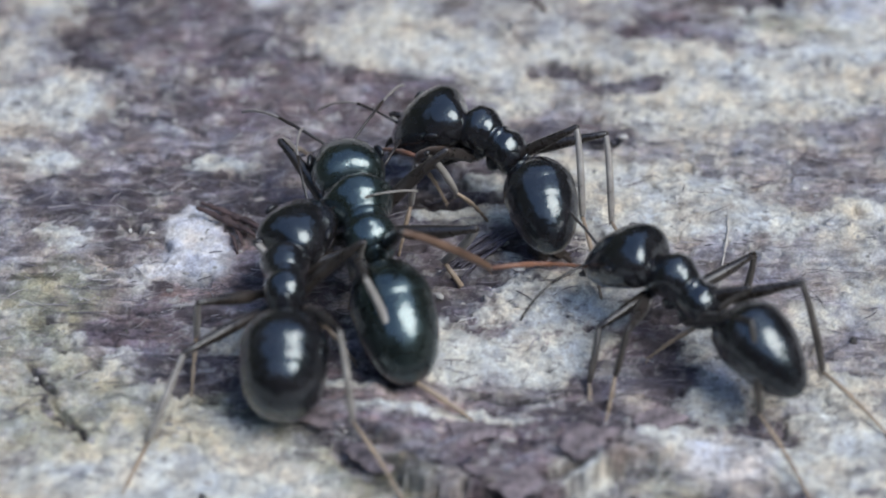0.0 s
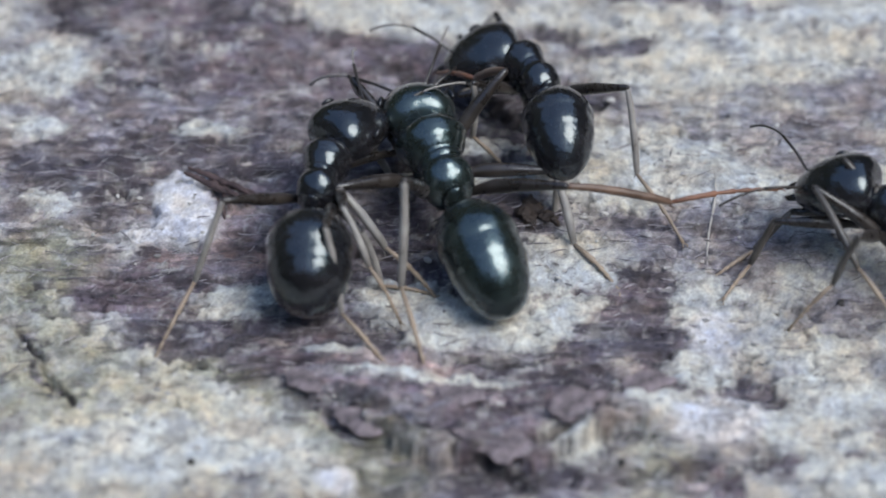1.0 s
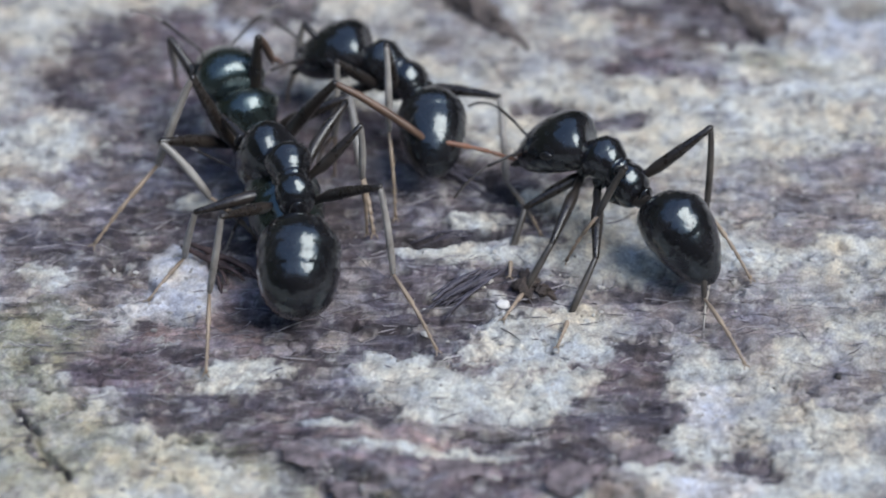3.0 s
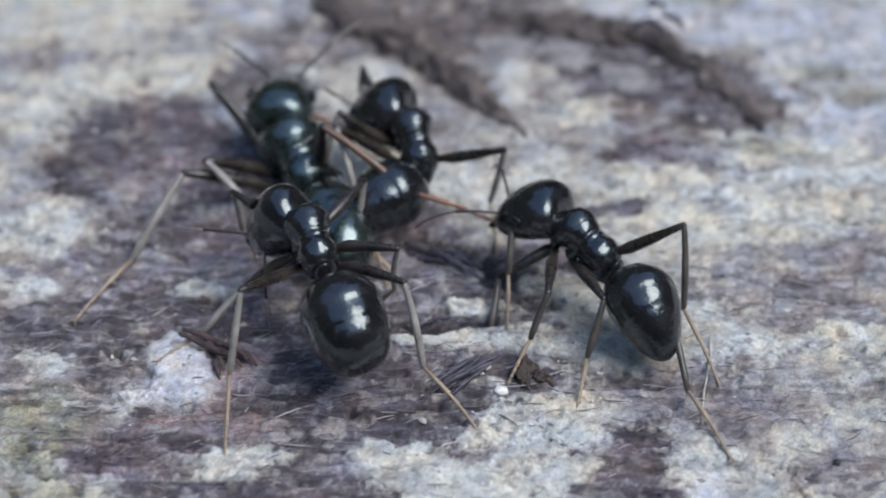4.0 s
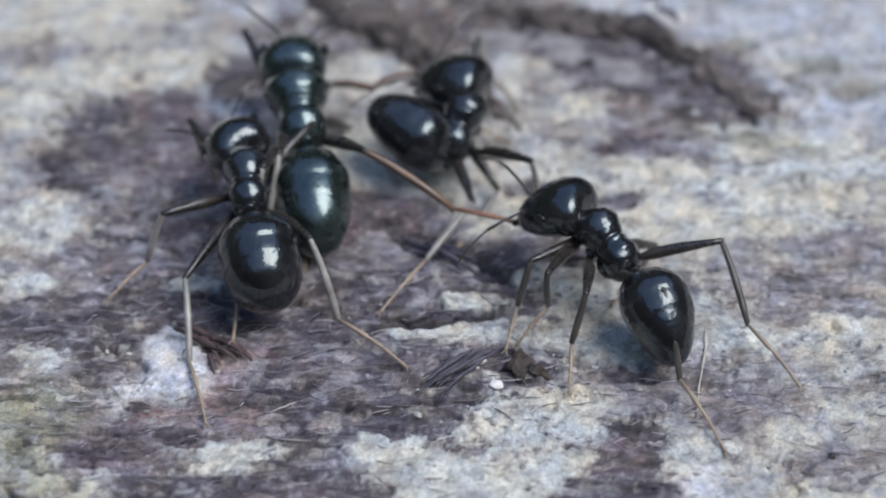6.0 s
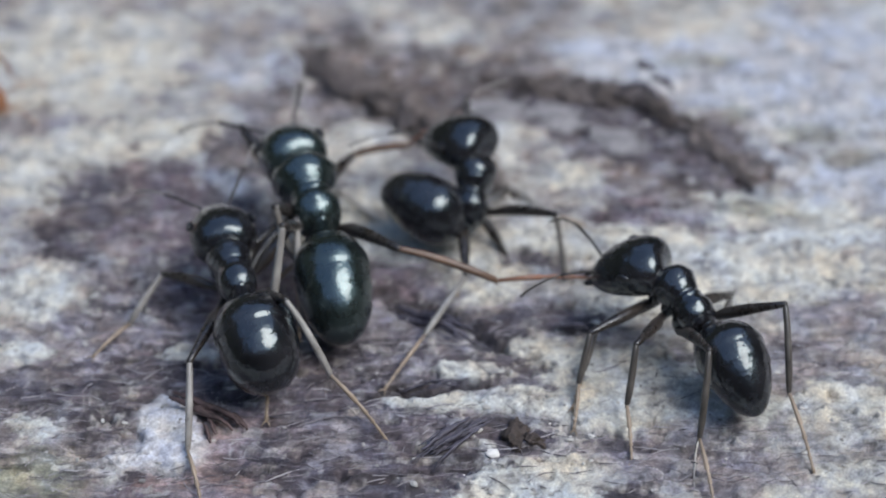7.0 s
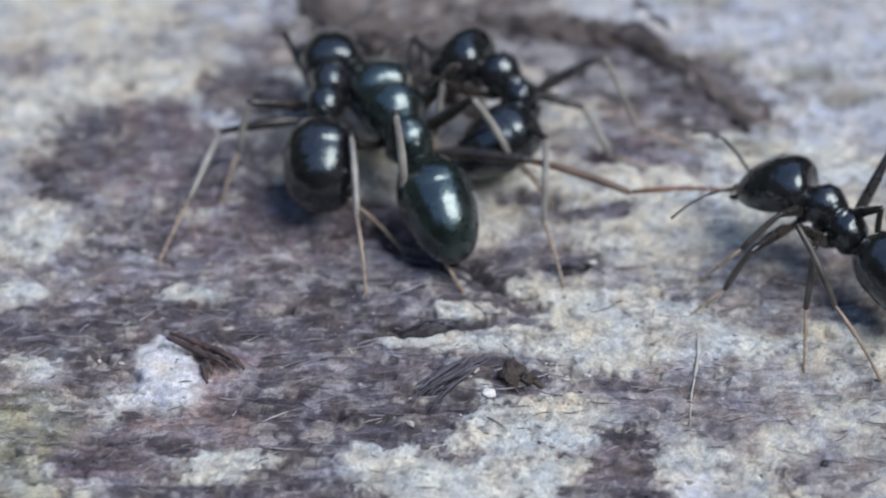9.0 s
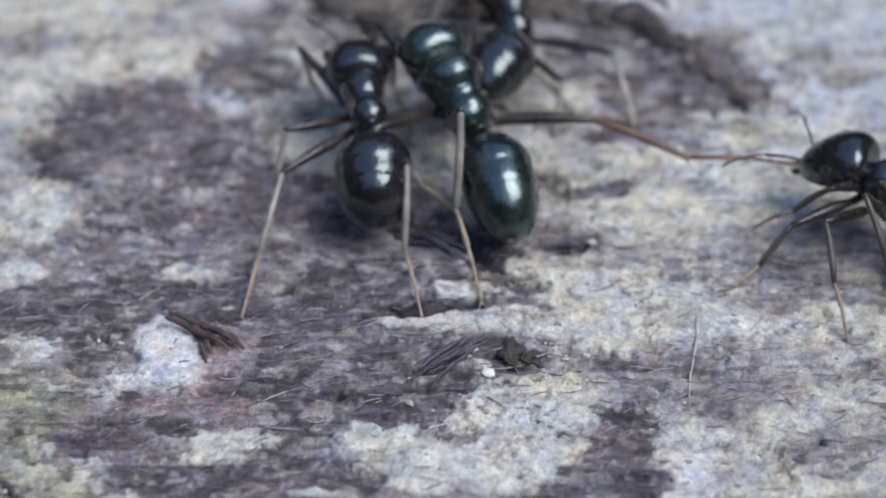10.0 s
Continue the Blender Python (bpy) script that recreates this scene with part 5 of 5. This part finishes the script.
    # thin cracks that wander through the lichen
    crack = np.abs(fbm(x * 0.45, y * 0.6, 171, 5, 0.6) - 0.5)
    blend((0.10, 0.095, 0.09), 0.55 * (1 - smooth_step(0.002, 0.010, crack)) * smooth_step(0.45, 0.6, fbm(x * 0.3, y * 0.3, 181, 2)))
    # away from the bark the sheet goes over into brown woodland floor
    far = smooth_step(60, 220, np.hypot(x, y))
    litter = fbm(x * 0.008, y * 0.008, 113, 4, 0.6)[:, None]
    base = base + (np.array([0.07, 0.05, 0.032]) + litter * np.array([0.10, 0.075, 0.045]) - base) * far[:, None]
    base = base * np.array([1.0, 1.0, 0.975])
    crust = smooth_step(0.20, 0.45, base.mean(1))
    return base, crust


def detail(x, y, crust):
    """Crumbs of lichen where it is crusty, torn fibres where it is bare."""
    crumb = 0.6 * np.abs(2 * fbm(x * 3.0, y * 3.0, 83, 3, 0.6) - 1) + 0.4 * fbm(x * 7.5, y * 7.5, 89, 2)
    sway = 0.5 * fbm(x * 0.8, y * 0.8, 97, 2)
    ridge = 1 - np.abs(2 * fbm(x * 0.9, (y + sway) * 6.5, 101, 4, 0.62) - 1)
    pits = smooth_step(0.58, 0.72, fbm(x * 1.3, y * 4.0, 107, 4, 0.6))
    return crust * (0.07 + 0.13 * (crumb - 0.35)) + (1 - crust) * (0.26 * (ridge - 0.72) - 0.16 * pits)


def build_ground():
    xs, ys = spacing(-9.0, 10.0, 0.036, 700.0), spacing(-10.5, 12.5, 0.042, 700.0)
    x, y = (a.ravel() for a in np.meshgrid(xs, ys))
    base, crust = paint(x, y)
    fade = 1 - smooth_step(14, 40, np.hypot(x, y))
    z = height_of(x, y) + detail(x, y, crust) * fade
    nx, ny = len(xs), len(ys)
    i = (np.arange(ny - 1)[:, None] * nx + np.arange(nx - 1)[None, :]).ravel()
    faces = np.stack([i, i + 1, i + nx + 1, i + nx], 1)
    me = bpy.data.meshes.new("ground")
    me.vertices.add(len(x))
    me.vertices.foreach_set("co", (np.stack([x, y, z], 1) * MM).ravel())
    me.loops.add(faces.size)
    me.loops.foreach_set("vertex_index", faces.ravel())
    me.polygons.add(len(faces))
    me.polygons.foreach_set("loop_start", np.arange(0, faces.size, 4))
    me.update(calc_edges=True)
    me.polygons.foreach_set("use_smooth", np.ones(len(faces), bool))
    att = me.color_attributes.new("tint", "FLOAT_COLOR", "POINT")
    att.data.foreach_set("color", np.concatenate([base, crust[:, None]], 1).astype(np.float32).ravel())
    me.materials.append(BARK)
    return tagged(new("ground", me), "weathered grey bark of a trunk with pale lichen and dark fibrous patches", "bark", kind="structure")


build_ground()


def top(x, y):
    px, py = np.array([float(x)]), np.array([float(y)])
    return float((height_of(px, py) + detail(px, py, paint(px, py)[1]))[0])


# ---- small things lying on the bark ----
def lump(name, x, y, rx, ry, rz, mat, label, category, group="", seed=0, turn=0):
    bm = bmesh.new()
    bmesh.ops.create_icosphere(bm, subdivisions=3, radius=1)
    for v in bm.verts:
        k = 1 + 0.35 * noise.noise(v.co * 1.4 + Vector((seed * 3.1, 0, 0))) + 0.15 * noise.noise(v.co * 4 + Vector((0, seed, 0)))
        v.co = Vector((v.co.x * rx, v.co.y * ry, v.co.z * rz)) * k * MM
    ob = new(name, mesh_of(name, bm, [mat]))
    ob.matrix_basis = pose(x * MM, y * MM, (top(x, y) + rz * 0.55) * MM, 0, 0, turn)
    return tagged(ob, label, category, group)


def strand(name, points, r, mat, label, category, group="", seed=0, branches=1, fray=0.10):
    """A bundle of fibres that follow points over the bark and fray at the ends."""
    rnd = random.Random(seed)
    bm = bmesh.new()
    mid = Vector(points[len(points) // 2][:2])
    for _ in range(branches):
        many = branches > 1
        ox, oy, oz = (rnd.uniform(-1, 1) * r * 2.6 * many for _ in range(3))
        turn = rnd.gauss(0, fray) * many
        thick = rnd.uniform(0.35, 1.15) if many else 1.0
        cut0, cut1 = (rnd.uniform(0, 0.45), rnd.uniform(0.6, 1)) if many else (0, 1)
        path = spline(points, 24)
        path = path[int(cut0 * 23):int(cut1 * 23) + 1]
        n = len(path)
        base = [top(px, py) for px, py, _ in path]
        level = [sum(base[max(0, i - 4):i + 5]) / len(base[max(0, i - 4):i + 5]) for i in range(n)]
        pts = []
        for i, (px, py, pz) in enumerate(path):
            d = Vector((px, py)) - mid
            d = Vector((d.x * math.cos(turn) - d.y * math.sin(turn), d.x * math.sin(turn) + d.y * math.cos(turn))) + mid
            pts.append((d.x + ox + rnd.uniform(-1, 1) * r * 0.25, d.y + oy + rnd.uniform(-1, 1) * r * 0.25, level[i] + pz + r * 0.6 + abs(oz)))
        tube(bm, pts, [r * thick * (0.25 + 0.75 * math.sin(math.pi * (i + 0.6) / (n + 0.2))) * rnd.uniform(0.7, 1.2) for i in range(n)], 6)
    return tagged(new(name, mesh_of(name, bm, [mat])), label, category, group)


def flake_mesh(name, r, mat, seed):
    """A thin torn flake of bark with a jagged outline."""
    rnd = random.Random(seed)
    bm = bmesh.new()
    n = 22
    top_ring, low_ring = [], []
    for k in range(n):
        a = 2 * math.pi * k / n
        q = r * (0.75 + 0.3 * noise.noise(Vector((math.cos(a) * 1.3, math.sin(a) * 1.3, seed))) + rnd.uniform(-0.14, 0.14))
        px, py = q * math.cos(a) * 1.5, q * math.sin(a) * 0.75
        pz = 0.05 * r * noise.noise(Vector((px * 3, py * 3, seed)))
        top_ring.append(bm.verts.new(Vector((px, py, pz + 0.035)) * MM))
        low_ring.append(bm.verts.new(Vector((px * 0.96, py * 0.96, pz - 0.035)) * MM))
    for a, b in (((top_ring), 1), ((low_ring), -1)):
        mid = bm.verts.new(Vector((0, 0, 0.05 * b)) * MM)
        for k in range(n):
            bm.faces.new((a[k], a[(k + 1) % n], mid))
    for k in range(n):
        bm.faces.new((top_ring[k], top_ring[(k + 1) % n], low_ring[(k + 1) % n], low_ring[k]))
    return mesh_of(name, bm, [mat], smooth=False)


def ridge(name, rows, mat, label, category, seed=0):
    """A raised lip of torn bark along rows of (x, y, half width, height), tapering at its ends."""
    n = 90
    rows = spline(rows, n)
    bm = bmesh.new()
    rings = []
    for i, (x, y, w, h) in enumerate(rows):
        d = Vector(rows[min(i + 1, n - 1)][:2]) - Vector(rows[max(i - 1, 0)][:2])
        d = Vector((d.x, d.y)).normalized()
        z = top(*rows[min(n - 1, 6 * (i // 6))][:2]) * (1 - (i % 6) / 6) + top(*rows[min(n - 1, 6 * (i // 6) + 6)][:2]) * (i % 6) / 6
        ring = []
        for k in range(24):
            a = 2 * math.pi * k / 24
            u, v = math.cos(a), math.sin(a)
            q = 1 + 0.5 * noise.noise(Vector((x * 1.7 + u, y * 1.7 + v, seed))) + 0.4 * noise.noise(Vector((x * 5 + u * 2, y * 5, seed + v * 2))) + 0.2 * noise.noise(Vector((x * 14 + u, y * 14, v)))
            off = u * max(w, 0.02) * q * (1.25 if u > 0 else 0.7)
            ring.append(bm.verts.new(Vector((x - d.y * off, y + d.x * off, z - 0.12 + (0.6 * h + 0.12) * q * max(0, v) ** 0.7 + 0.03 * v)) * MM))
        rings.append(ring)
    skin(bm, rings)
    ob = tagged(new(name, mesh_of(name, bm, [mat])), label, category)
    rnd = random.Random(seed)
    for k in range(14):  # torn plates that stand up from the lip
        x, y, w, h = rows[6 + k * (n - 18) // 14 + rnd.randrange(5)]
        d = Vector(rows[60][:2]) - Vector(rows[30][:2])
        plate = part("flake", flake_mesh("flake", rnd.uniform(0.45, 0.8) * max(w, 0.15), mat, seed * 20 + k), ob)
        plate.matrix_basis = pose((x + rnd.uniform(-0.3, 0.3) * w) * MM, (y - rnd.uniform(-0.2, 0.8) * w) * MM, (top(x, y) + 0.45 * h) * MM,
                                  rnd.uniform(15, 65), rnd.uniform(-20, 20), math.degrees(math.atan2(d.y, d.x)) + rnd.uniform(-30, 30))
    return ob


RIDGE_BARK = plain("ridge_bark", (0.035, 0.03, 0.028), (0.21, 0.18, 0.17), 3000, 0.75, 0.00016)
ridge("bark_ridge", [(-2.6, 7.6, 0.25, 0.25), (-1.6, 6.43, 0.5, 0.55), (-0.75, 5.45, 0.55, 0.6), (0.15, 4.5, 0.42, 0.45), (0.95, 3.58, 0.22, 0.25), (1.5, 2.9, 0.04, 0.04)], RIDGE_BARK, "dark brown lifted bark edge tapering to a point", "bark ridge", 3)
ridge("bark_ridge", [(0.9, 6.7, 0.1, 0.1), (1.5, 6.45, 0.28, 0.3), (2.2, 6.2, 0.36, 0.42), (3.1, 5.95, 0.34, 0.5), (4.0, 5.7, 0.3, 0.45), (4.75, 4.95, 0.26, 0.32), (5.45, 4.0, 0.22, 0.22), (6.1, 3.0, 0.06, 0.05)], RIDGE_BARK, "long dark brown torn bark ridge on the far bark", "bark ridge", 8)
strand("splinter", [(-0.25, -4.2, 0.0), (0.1, -3.85, 0.05), (0.57, -3.44, 0.09), (1.0, -3.06, 0.10)], 0.05, FIBRE_DARK, "fanned bundle of blue-black torn bark fibres on the bark", "splinter", seed=3, branches=16)
strand("splinter", [(-4.4, -2.5, 0.0), (-4.0, -2.74, 0.06), (-3.65, -3.02, 0.10), (-3.3, -3.37, 0.08), (-3.1, -3.68, 0.0)], 0.06, FIBRE_BROWN, "dark reddish-brown bark splinter beside the white patch", "splinter", seed=5, branches=5, fray=0.03)
strand("splinter", [(-3.92, -3.0, 0.0), (-3.71, -3.27, 0.04), (-3.6, -3.6, 0.04), (-3.54, -3.9, 0.0)], 0.035, FIBRE_BROWN, "thin rusty bark edge along the white patch", "splinter", seed=17, branches=3, fray=0.03)
strand("twig", [(3.6, 5.9, 0.2), (3.85, 5.85, 0.45), (4.1, 5.75, 0.5), (4.35, 5.45, 0.4), (4.6, 5.0, 0.1)], 0.11, FIBRE_DARK, "dark curled bark strip on the far bark", "twig", seed=7, branches=3)
strand("splinter", [(-0.7, 0.05, 0.0), (-0.1, -0.48, 0.10), (0.40, -0.95, 0.10), (0.9, -1.2, 0.0)], 0.07, FIBRE_DARK, "long dark slanting bark fibres", "splinter", seed=23, branches=9)
strand("plant_fibre", [(4.43, -2.5, 0.0), (4.38, -3.2, 0.04), (4.22, -4.0, 0.03), (4.15, -4.7, 0.0)], 0.022, FIBRE_PALE,
       "thin pale hair-like fibre on grey bark", "fibre", seed=11)
strand("splinter", [(2.1, -0.75, 0.0), (2.45, -0.85, 0.08), (2.7, -0.95, 0.0)], 0.05, FIBRE_DARK, "small black bark crumb", "splinter", seed=13, branches=4)
strand("splinter", [(-0.7, -2.25, 0.0), (-0.1, -2.2, 0.06), (0.5, -2.15, 0.0)], 0.045, FIBRE_DARK, "dark fibre along a crack in the bark", "splinter", seed=15, branches=4)
for k, (gx, gy, gs) in enumerate(((0.94, -3.96, 0.085), (0.71, -3.36, 0.06), (0.44, -4.25, 0.05), (0.62, -3.52, 0.04))):
    lump("grain", gx, gy, gs * 1.4, gs, gs * 0.7, GRAIN_WHITE, "tiny white grain on dark bark fibres", "grain", "white grains", k, 40 * k)


def pellet(x, y, size, label, seed):
    """A crumbly, hollowed pellet."""
    bm = bmesh.new()
    bmesh.ops.create_icosphere(bm, subdivisions=4, radius=1)
    for v in bm.verts:
        q = 1 + 0.75 * noise.noise(v.co * 1.3 + Vector((seed, 0, 0))) + 0.4 * noise.noise(v.co * 3.3 + Vector((0, seed, 0))) + 0.2 * noise.noise(v.co * 8)
        v.co = Vector((v.co.x * 1.25, v.co.y * 0.9, v.co.z * 0.6)) * size * max(q, 0.25) * MM
    ob = new("pellet", mesh_of("pellet", bm, [PELLET]))
    ob.matrix_basis = pose(x * MM, y * MM, (top(x, y) + 0.25 * size) * MM, 0, 0, 20 * seed)
    return tagged(ob, label, "pellet")


pellet(1.32, -3.50, 0.23, "crumbly dark brown pellet of debris", 4)
pellet(1.62, -3.66, 0.12, "crumbly dark brown crumb of debris", 8)
for k, (gx, gy) in enumerate(((6.22, -5.52), (-5.33, -5.48), (2.58, -8.95), (-3.83, -8.99))):
    lump("speck", gx, gy, 0.06, 0.06, 0.05, DOT, "tiny round black speck on the bark", "speck", "black specks", k)

def chip(x, y, r, turn, tilt, mat, label, seed):
    """A flake of bark lying loose, one edge raised."""
    ob = new("bark_chip", flake_mesh("bark_chip", r, mat, seed))
    ob.matrix_basis = pose(x * MM, y * MM, (top(x, y) + 0.03 + 0.2 * r * abs(math.sin(radians(tilt)))) * MM, tilt, 0, turn)
    return tagged(ob, label, "bark chip", "bark chips")


PLUM_BARK = plain("plum_bark", (0.03, 0.027, 0.031), (0.31, 0.265, 0.285), 3800, 0.65, 0.00012)
GREY_BARK = plain("grey_bark", (0.10, 0.10, 0.11), (0.34, 0.33, 0.33), 4500, 0.7, 0.00005)
for k, (cx, cy, cr, turn, tilt) in enumerate(((0.75, -8.75, 0.55, -25, 14), (1.9, -8.2, 0.42, 20, 10), (-1.3, -8.2, 0.40, -20, 12), (3.0, -7.5, 0.36, 12, 8),
                                              (4.9, -7.4, 0.34, 5, 10), (-2.2, -7.5, 0.30, -30, 9), (0.2, -7.9, 0.34, 0, 6))):
    chip(cx, cy, cr, turn, tilt, PLUM_BARK, "torn plum-grey flake of bark with a raised edge", k + 1)
for k, (cx, cy, cr, turn, tilt) in enumerate(((0.3, -0.95, 0.34, -24, 7), (2.3, 5.3, 0.6, -20, 10), (3.4, 4.6, 0.55, -30, 8), (1.2, 5.6, 0.5, -10, 9))):
    chip(cx, cy, cr, turn, tilt, GREY_BARK, "small torn grey flake of bark", k + 21)

# ---- litter: crumbs and fibres too many to count ----
def varied(name, colours, rough):
    m, t, b = shader(name)
    geo = t.nodes.new("ShaderNodeNewGeometry")
    c = ramp(t, geo.outputs["Random Per Island"], [(k / max(1, len(colours) - 1), col) for k, col in enumerate(colours)])
    t.links.new(c, b.inputs["Base Color"])
    b.inputs["Roughness"].default_value = rough
    relief(t, b, noise_of(t, 14000, 3), 0.00002, 0.6)
    return m


def stuff(name, verts, faces, mat, label, category):
    me = bpy.data.meshes.new(name)
    me.from_pydata((np.array(verts) * MM).tolist(), [], faces)
    me.materials.append(mat)
    return tagged(new(name, me), label, category, kind="stuff")


def scatter(n, seed, want):
    """Places on the bark and their heights, kept where want(crust, rng) says so."""
    rng = np.random.default_rng(seed)
    x, y = rng.uniform(-9, 9, n), rng.uniform(-11, 7, n)
    crust = paint(x, y)[1]
    keep = want(crust, rng.uniform(0, 1, n))
    x, y, crust = x[keep], y[keep], crust[keep]
    return x, y, height_of(x, y) + detail(x, y, crust), rng


def lichen_crumbs():
    xs, ys, zs, rng = scatter(6000, 3, lambda c, u: u < 0.10 + 0.5 * c)
    ball = bmesh.new()
    bmesh.ops.create_icosphere(ball, subdivisions=1, radius=1)
    shape = np.array([v.co for v in ball.verts])
    tris = [[v.index for v in f.verts] for f in ball.faces]
    ball.free()
    verts, faces = [], []
    for x, y, z in zip(xs, ys, zs):
        r = 0.018 + 0.034 * rng.random() ** 3
        p = shape * (1 + rng.uniform(-0.35, 0.35, (len(shape), 1))) * r * np.array([rng.uniform(0.8, 1.9), rng.uniform(0.8, 1.4), rng.uniform(0.5, 0.9)])
        n = len(verts)
        verts.extend((p + (x, y, z + 0.2 * r)).tolist())
        faces.extend([[n + k for k in f] for f in tris])
    stuff("lichen_crumbs", verts, faces, varied("crumb", ((0.47, 0.47, 0.44), (0.32, 0.32, 0.315), (0.55, 0.555, 0.53), (0.38, 0.38, 0.36), (0.20, 0.20, 0.20), (0.45, 0.455, 0.43)), 0.8),
          "pale and grey crumbs of lichen on bark", "lichen")


def bark_fibres():
    xs, ys, zs, rng = scatter(11000, 9, lambda c, u: u < 0.72 - 0.64 * c)
    verts, faces = [], []
    for x, y, z in zip(xs, ys, zs):
        ln, r = 0.12 + 0.5 * rng.random() ** 2, rng.uniform(0.004, 0.013)
        a = rng.normal(0.0, 0.35) + (rng.random() < 0.15) * rng.uniform(-1.2, 1.2)
        bend, rise = rng.normal(0, 0.12), rng.uniform(-0.02, 0.07)
        n = len(verts)
        for k, q in enumerate((-0.5, -0.17, 0.17, 0.5)):
            cx, cy = q * ln, bend * (q * q - 0.08) * ln * 2
            px, py = x + cx * math.cos(a) - cy * math.sin(a), y + cx * math.sin(a) + cy * math.cos(a)
            pz = z + 0.02 + rise * (q + 0.5)
            rr = r * (0.5, 1.0, 0.9, 0.35)[k]
            for u, w in ((1, 0), (-0.5, 0.87), (-0.5, -0.87)):
                verts.append((px - math.sin(a) * w * rr, py + math.cos(a) * w * rr, pz + u * rr))
        for k in range(3):
            b = n + 3 * k
            faces += [[b, b + 1, b + 4, b + 3], [b + 1, b + 2, b + 5, b + 4], [b + 2, b, b + 3, b + 5]]
    stuff("bark_fibres", verts, faces, varied("loose_fibre", ((0.05, 0.046, 0.06), (0.28, 0.27, 0.30), (0.07, 0.064, 0.078), (0.20, 0.185, 0.205), (0.46, 0.455, 0.48), (0.11, 0.10, 0.12)), 0.6),
          "loose grey and dark fibres on torn bark", "fibres")


lichen_crumbs()
bark_fibres()


# ---- unseen ring, dark as woods, added to keep low sky off the shells ----
def build_backdrop():
    bm = bmesh.new()
    rng = random.Random(4)
    n = 96
    rings = []
    for z, r in ((-0.1, 3.5), (0.9, 3.5), (2.0, 3.4), (2.8, 3.3)):
        ring = []
        for k in range(n):
            a, q = 2 * math.pi * k / n, r + rng.uniform(-0.15, 0.15)
            ring.append(bm.verts.new((q * math.cos(a), q * math.sin(a), z + (rng.uniform(-0.6, 0.6) if z > 2.5 else 0))))
        rings.append(ring)
    for a, b in zip(rings, rings[1:]):
        for k in range(n):
            bm.faces.new((a[k], a[(k + 1) % n], b[(k + 1) % n], b[k]))
    m = plain("sky_blocking_ring", (0.018, 0.024, 0.014), (0.07, 0.085, 0.05), 3.0, 0.9, 0.02)
    tagged(new("backdrop", mesh_of("backdrop", bm, [m])), "unseen dim green-brown ring added all around to block the low sky", "woods", kind="structure")


build_backdrop()

# ---- the ants ----
ant_a = build_ant("shiny black ant with a round abdomen biting another ant", SHELL, FEMUR, TIBIA, TARSUS, 1.15, bulge=0.5, blunt=1.0)
ant_b = build_ant("larger greenish-black ant held down by the others", GREEN_SHELL, FEMUR, TIBIA, TARSUS, 0.92, ("R3", "R1"), bulge=0.5, blunt=0.7, skull=SKULL["B"], broad=1.24)
ant_c = build_ant("shiny black ant with its abdomen curled under", SHELL, FEMUR, TIBIA, TARSUS, bulge=0.6, blunt=0.4)
ant_d = build_ant("shiny black ant pulling a rust-coloured leg in its jaws", SHELL, FEMUR, DARK_TIBIA, TARSUS)
ant_o = build_ant("small brown-orange ant passing over the bark", AMBER, AMBER, AMBER, AMBER)
ant_o["root"].scale = (0.7, 0.7, 0.7)
PASS = [(0, -11, 7.5), (5.8, -10.4, 6.3), (6.3, -7.9, 5.1), (6.6, -8.0, 5.0), (7, -8.0, 5.1), (7.5, -8.8, 3.4), (8, -7.4, 1.75), (8.25, -7.2, 1.9), (8.6, -8.4, 2.1), (9.2, -10, 2.3), (10, -11, 2.6)]
for j, (ox, oy, oz) in {"jaw": (0, 0, 0.45), "neck": (-0.85, 0.2, 0.8), "waist": (-1.8, 0.5, 0.7), "tip": (-2.9, 0.9, 0.4)}.items():
    JOINT["O", j] = [(t, px + ox, py + oy, oz) for t, px, py in PASS]
ant_b["root"].scale = (1.2, 1.2, 1.2)


def motions():
    ant_rows("A", ant_a, 1.0)
    ant_rows("B", ant_b, 1.2, {"R3": "D", "R1": "C"})
    ant_rows("C", ant_c, 1.0)
    ant_rows("D", ant_d, 1.0)
    ant_rows("O", ant_o, 0.7)


motions()
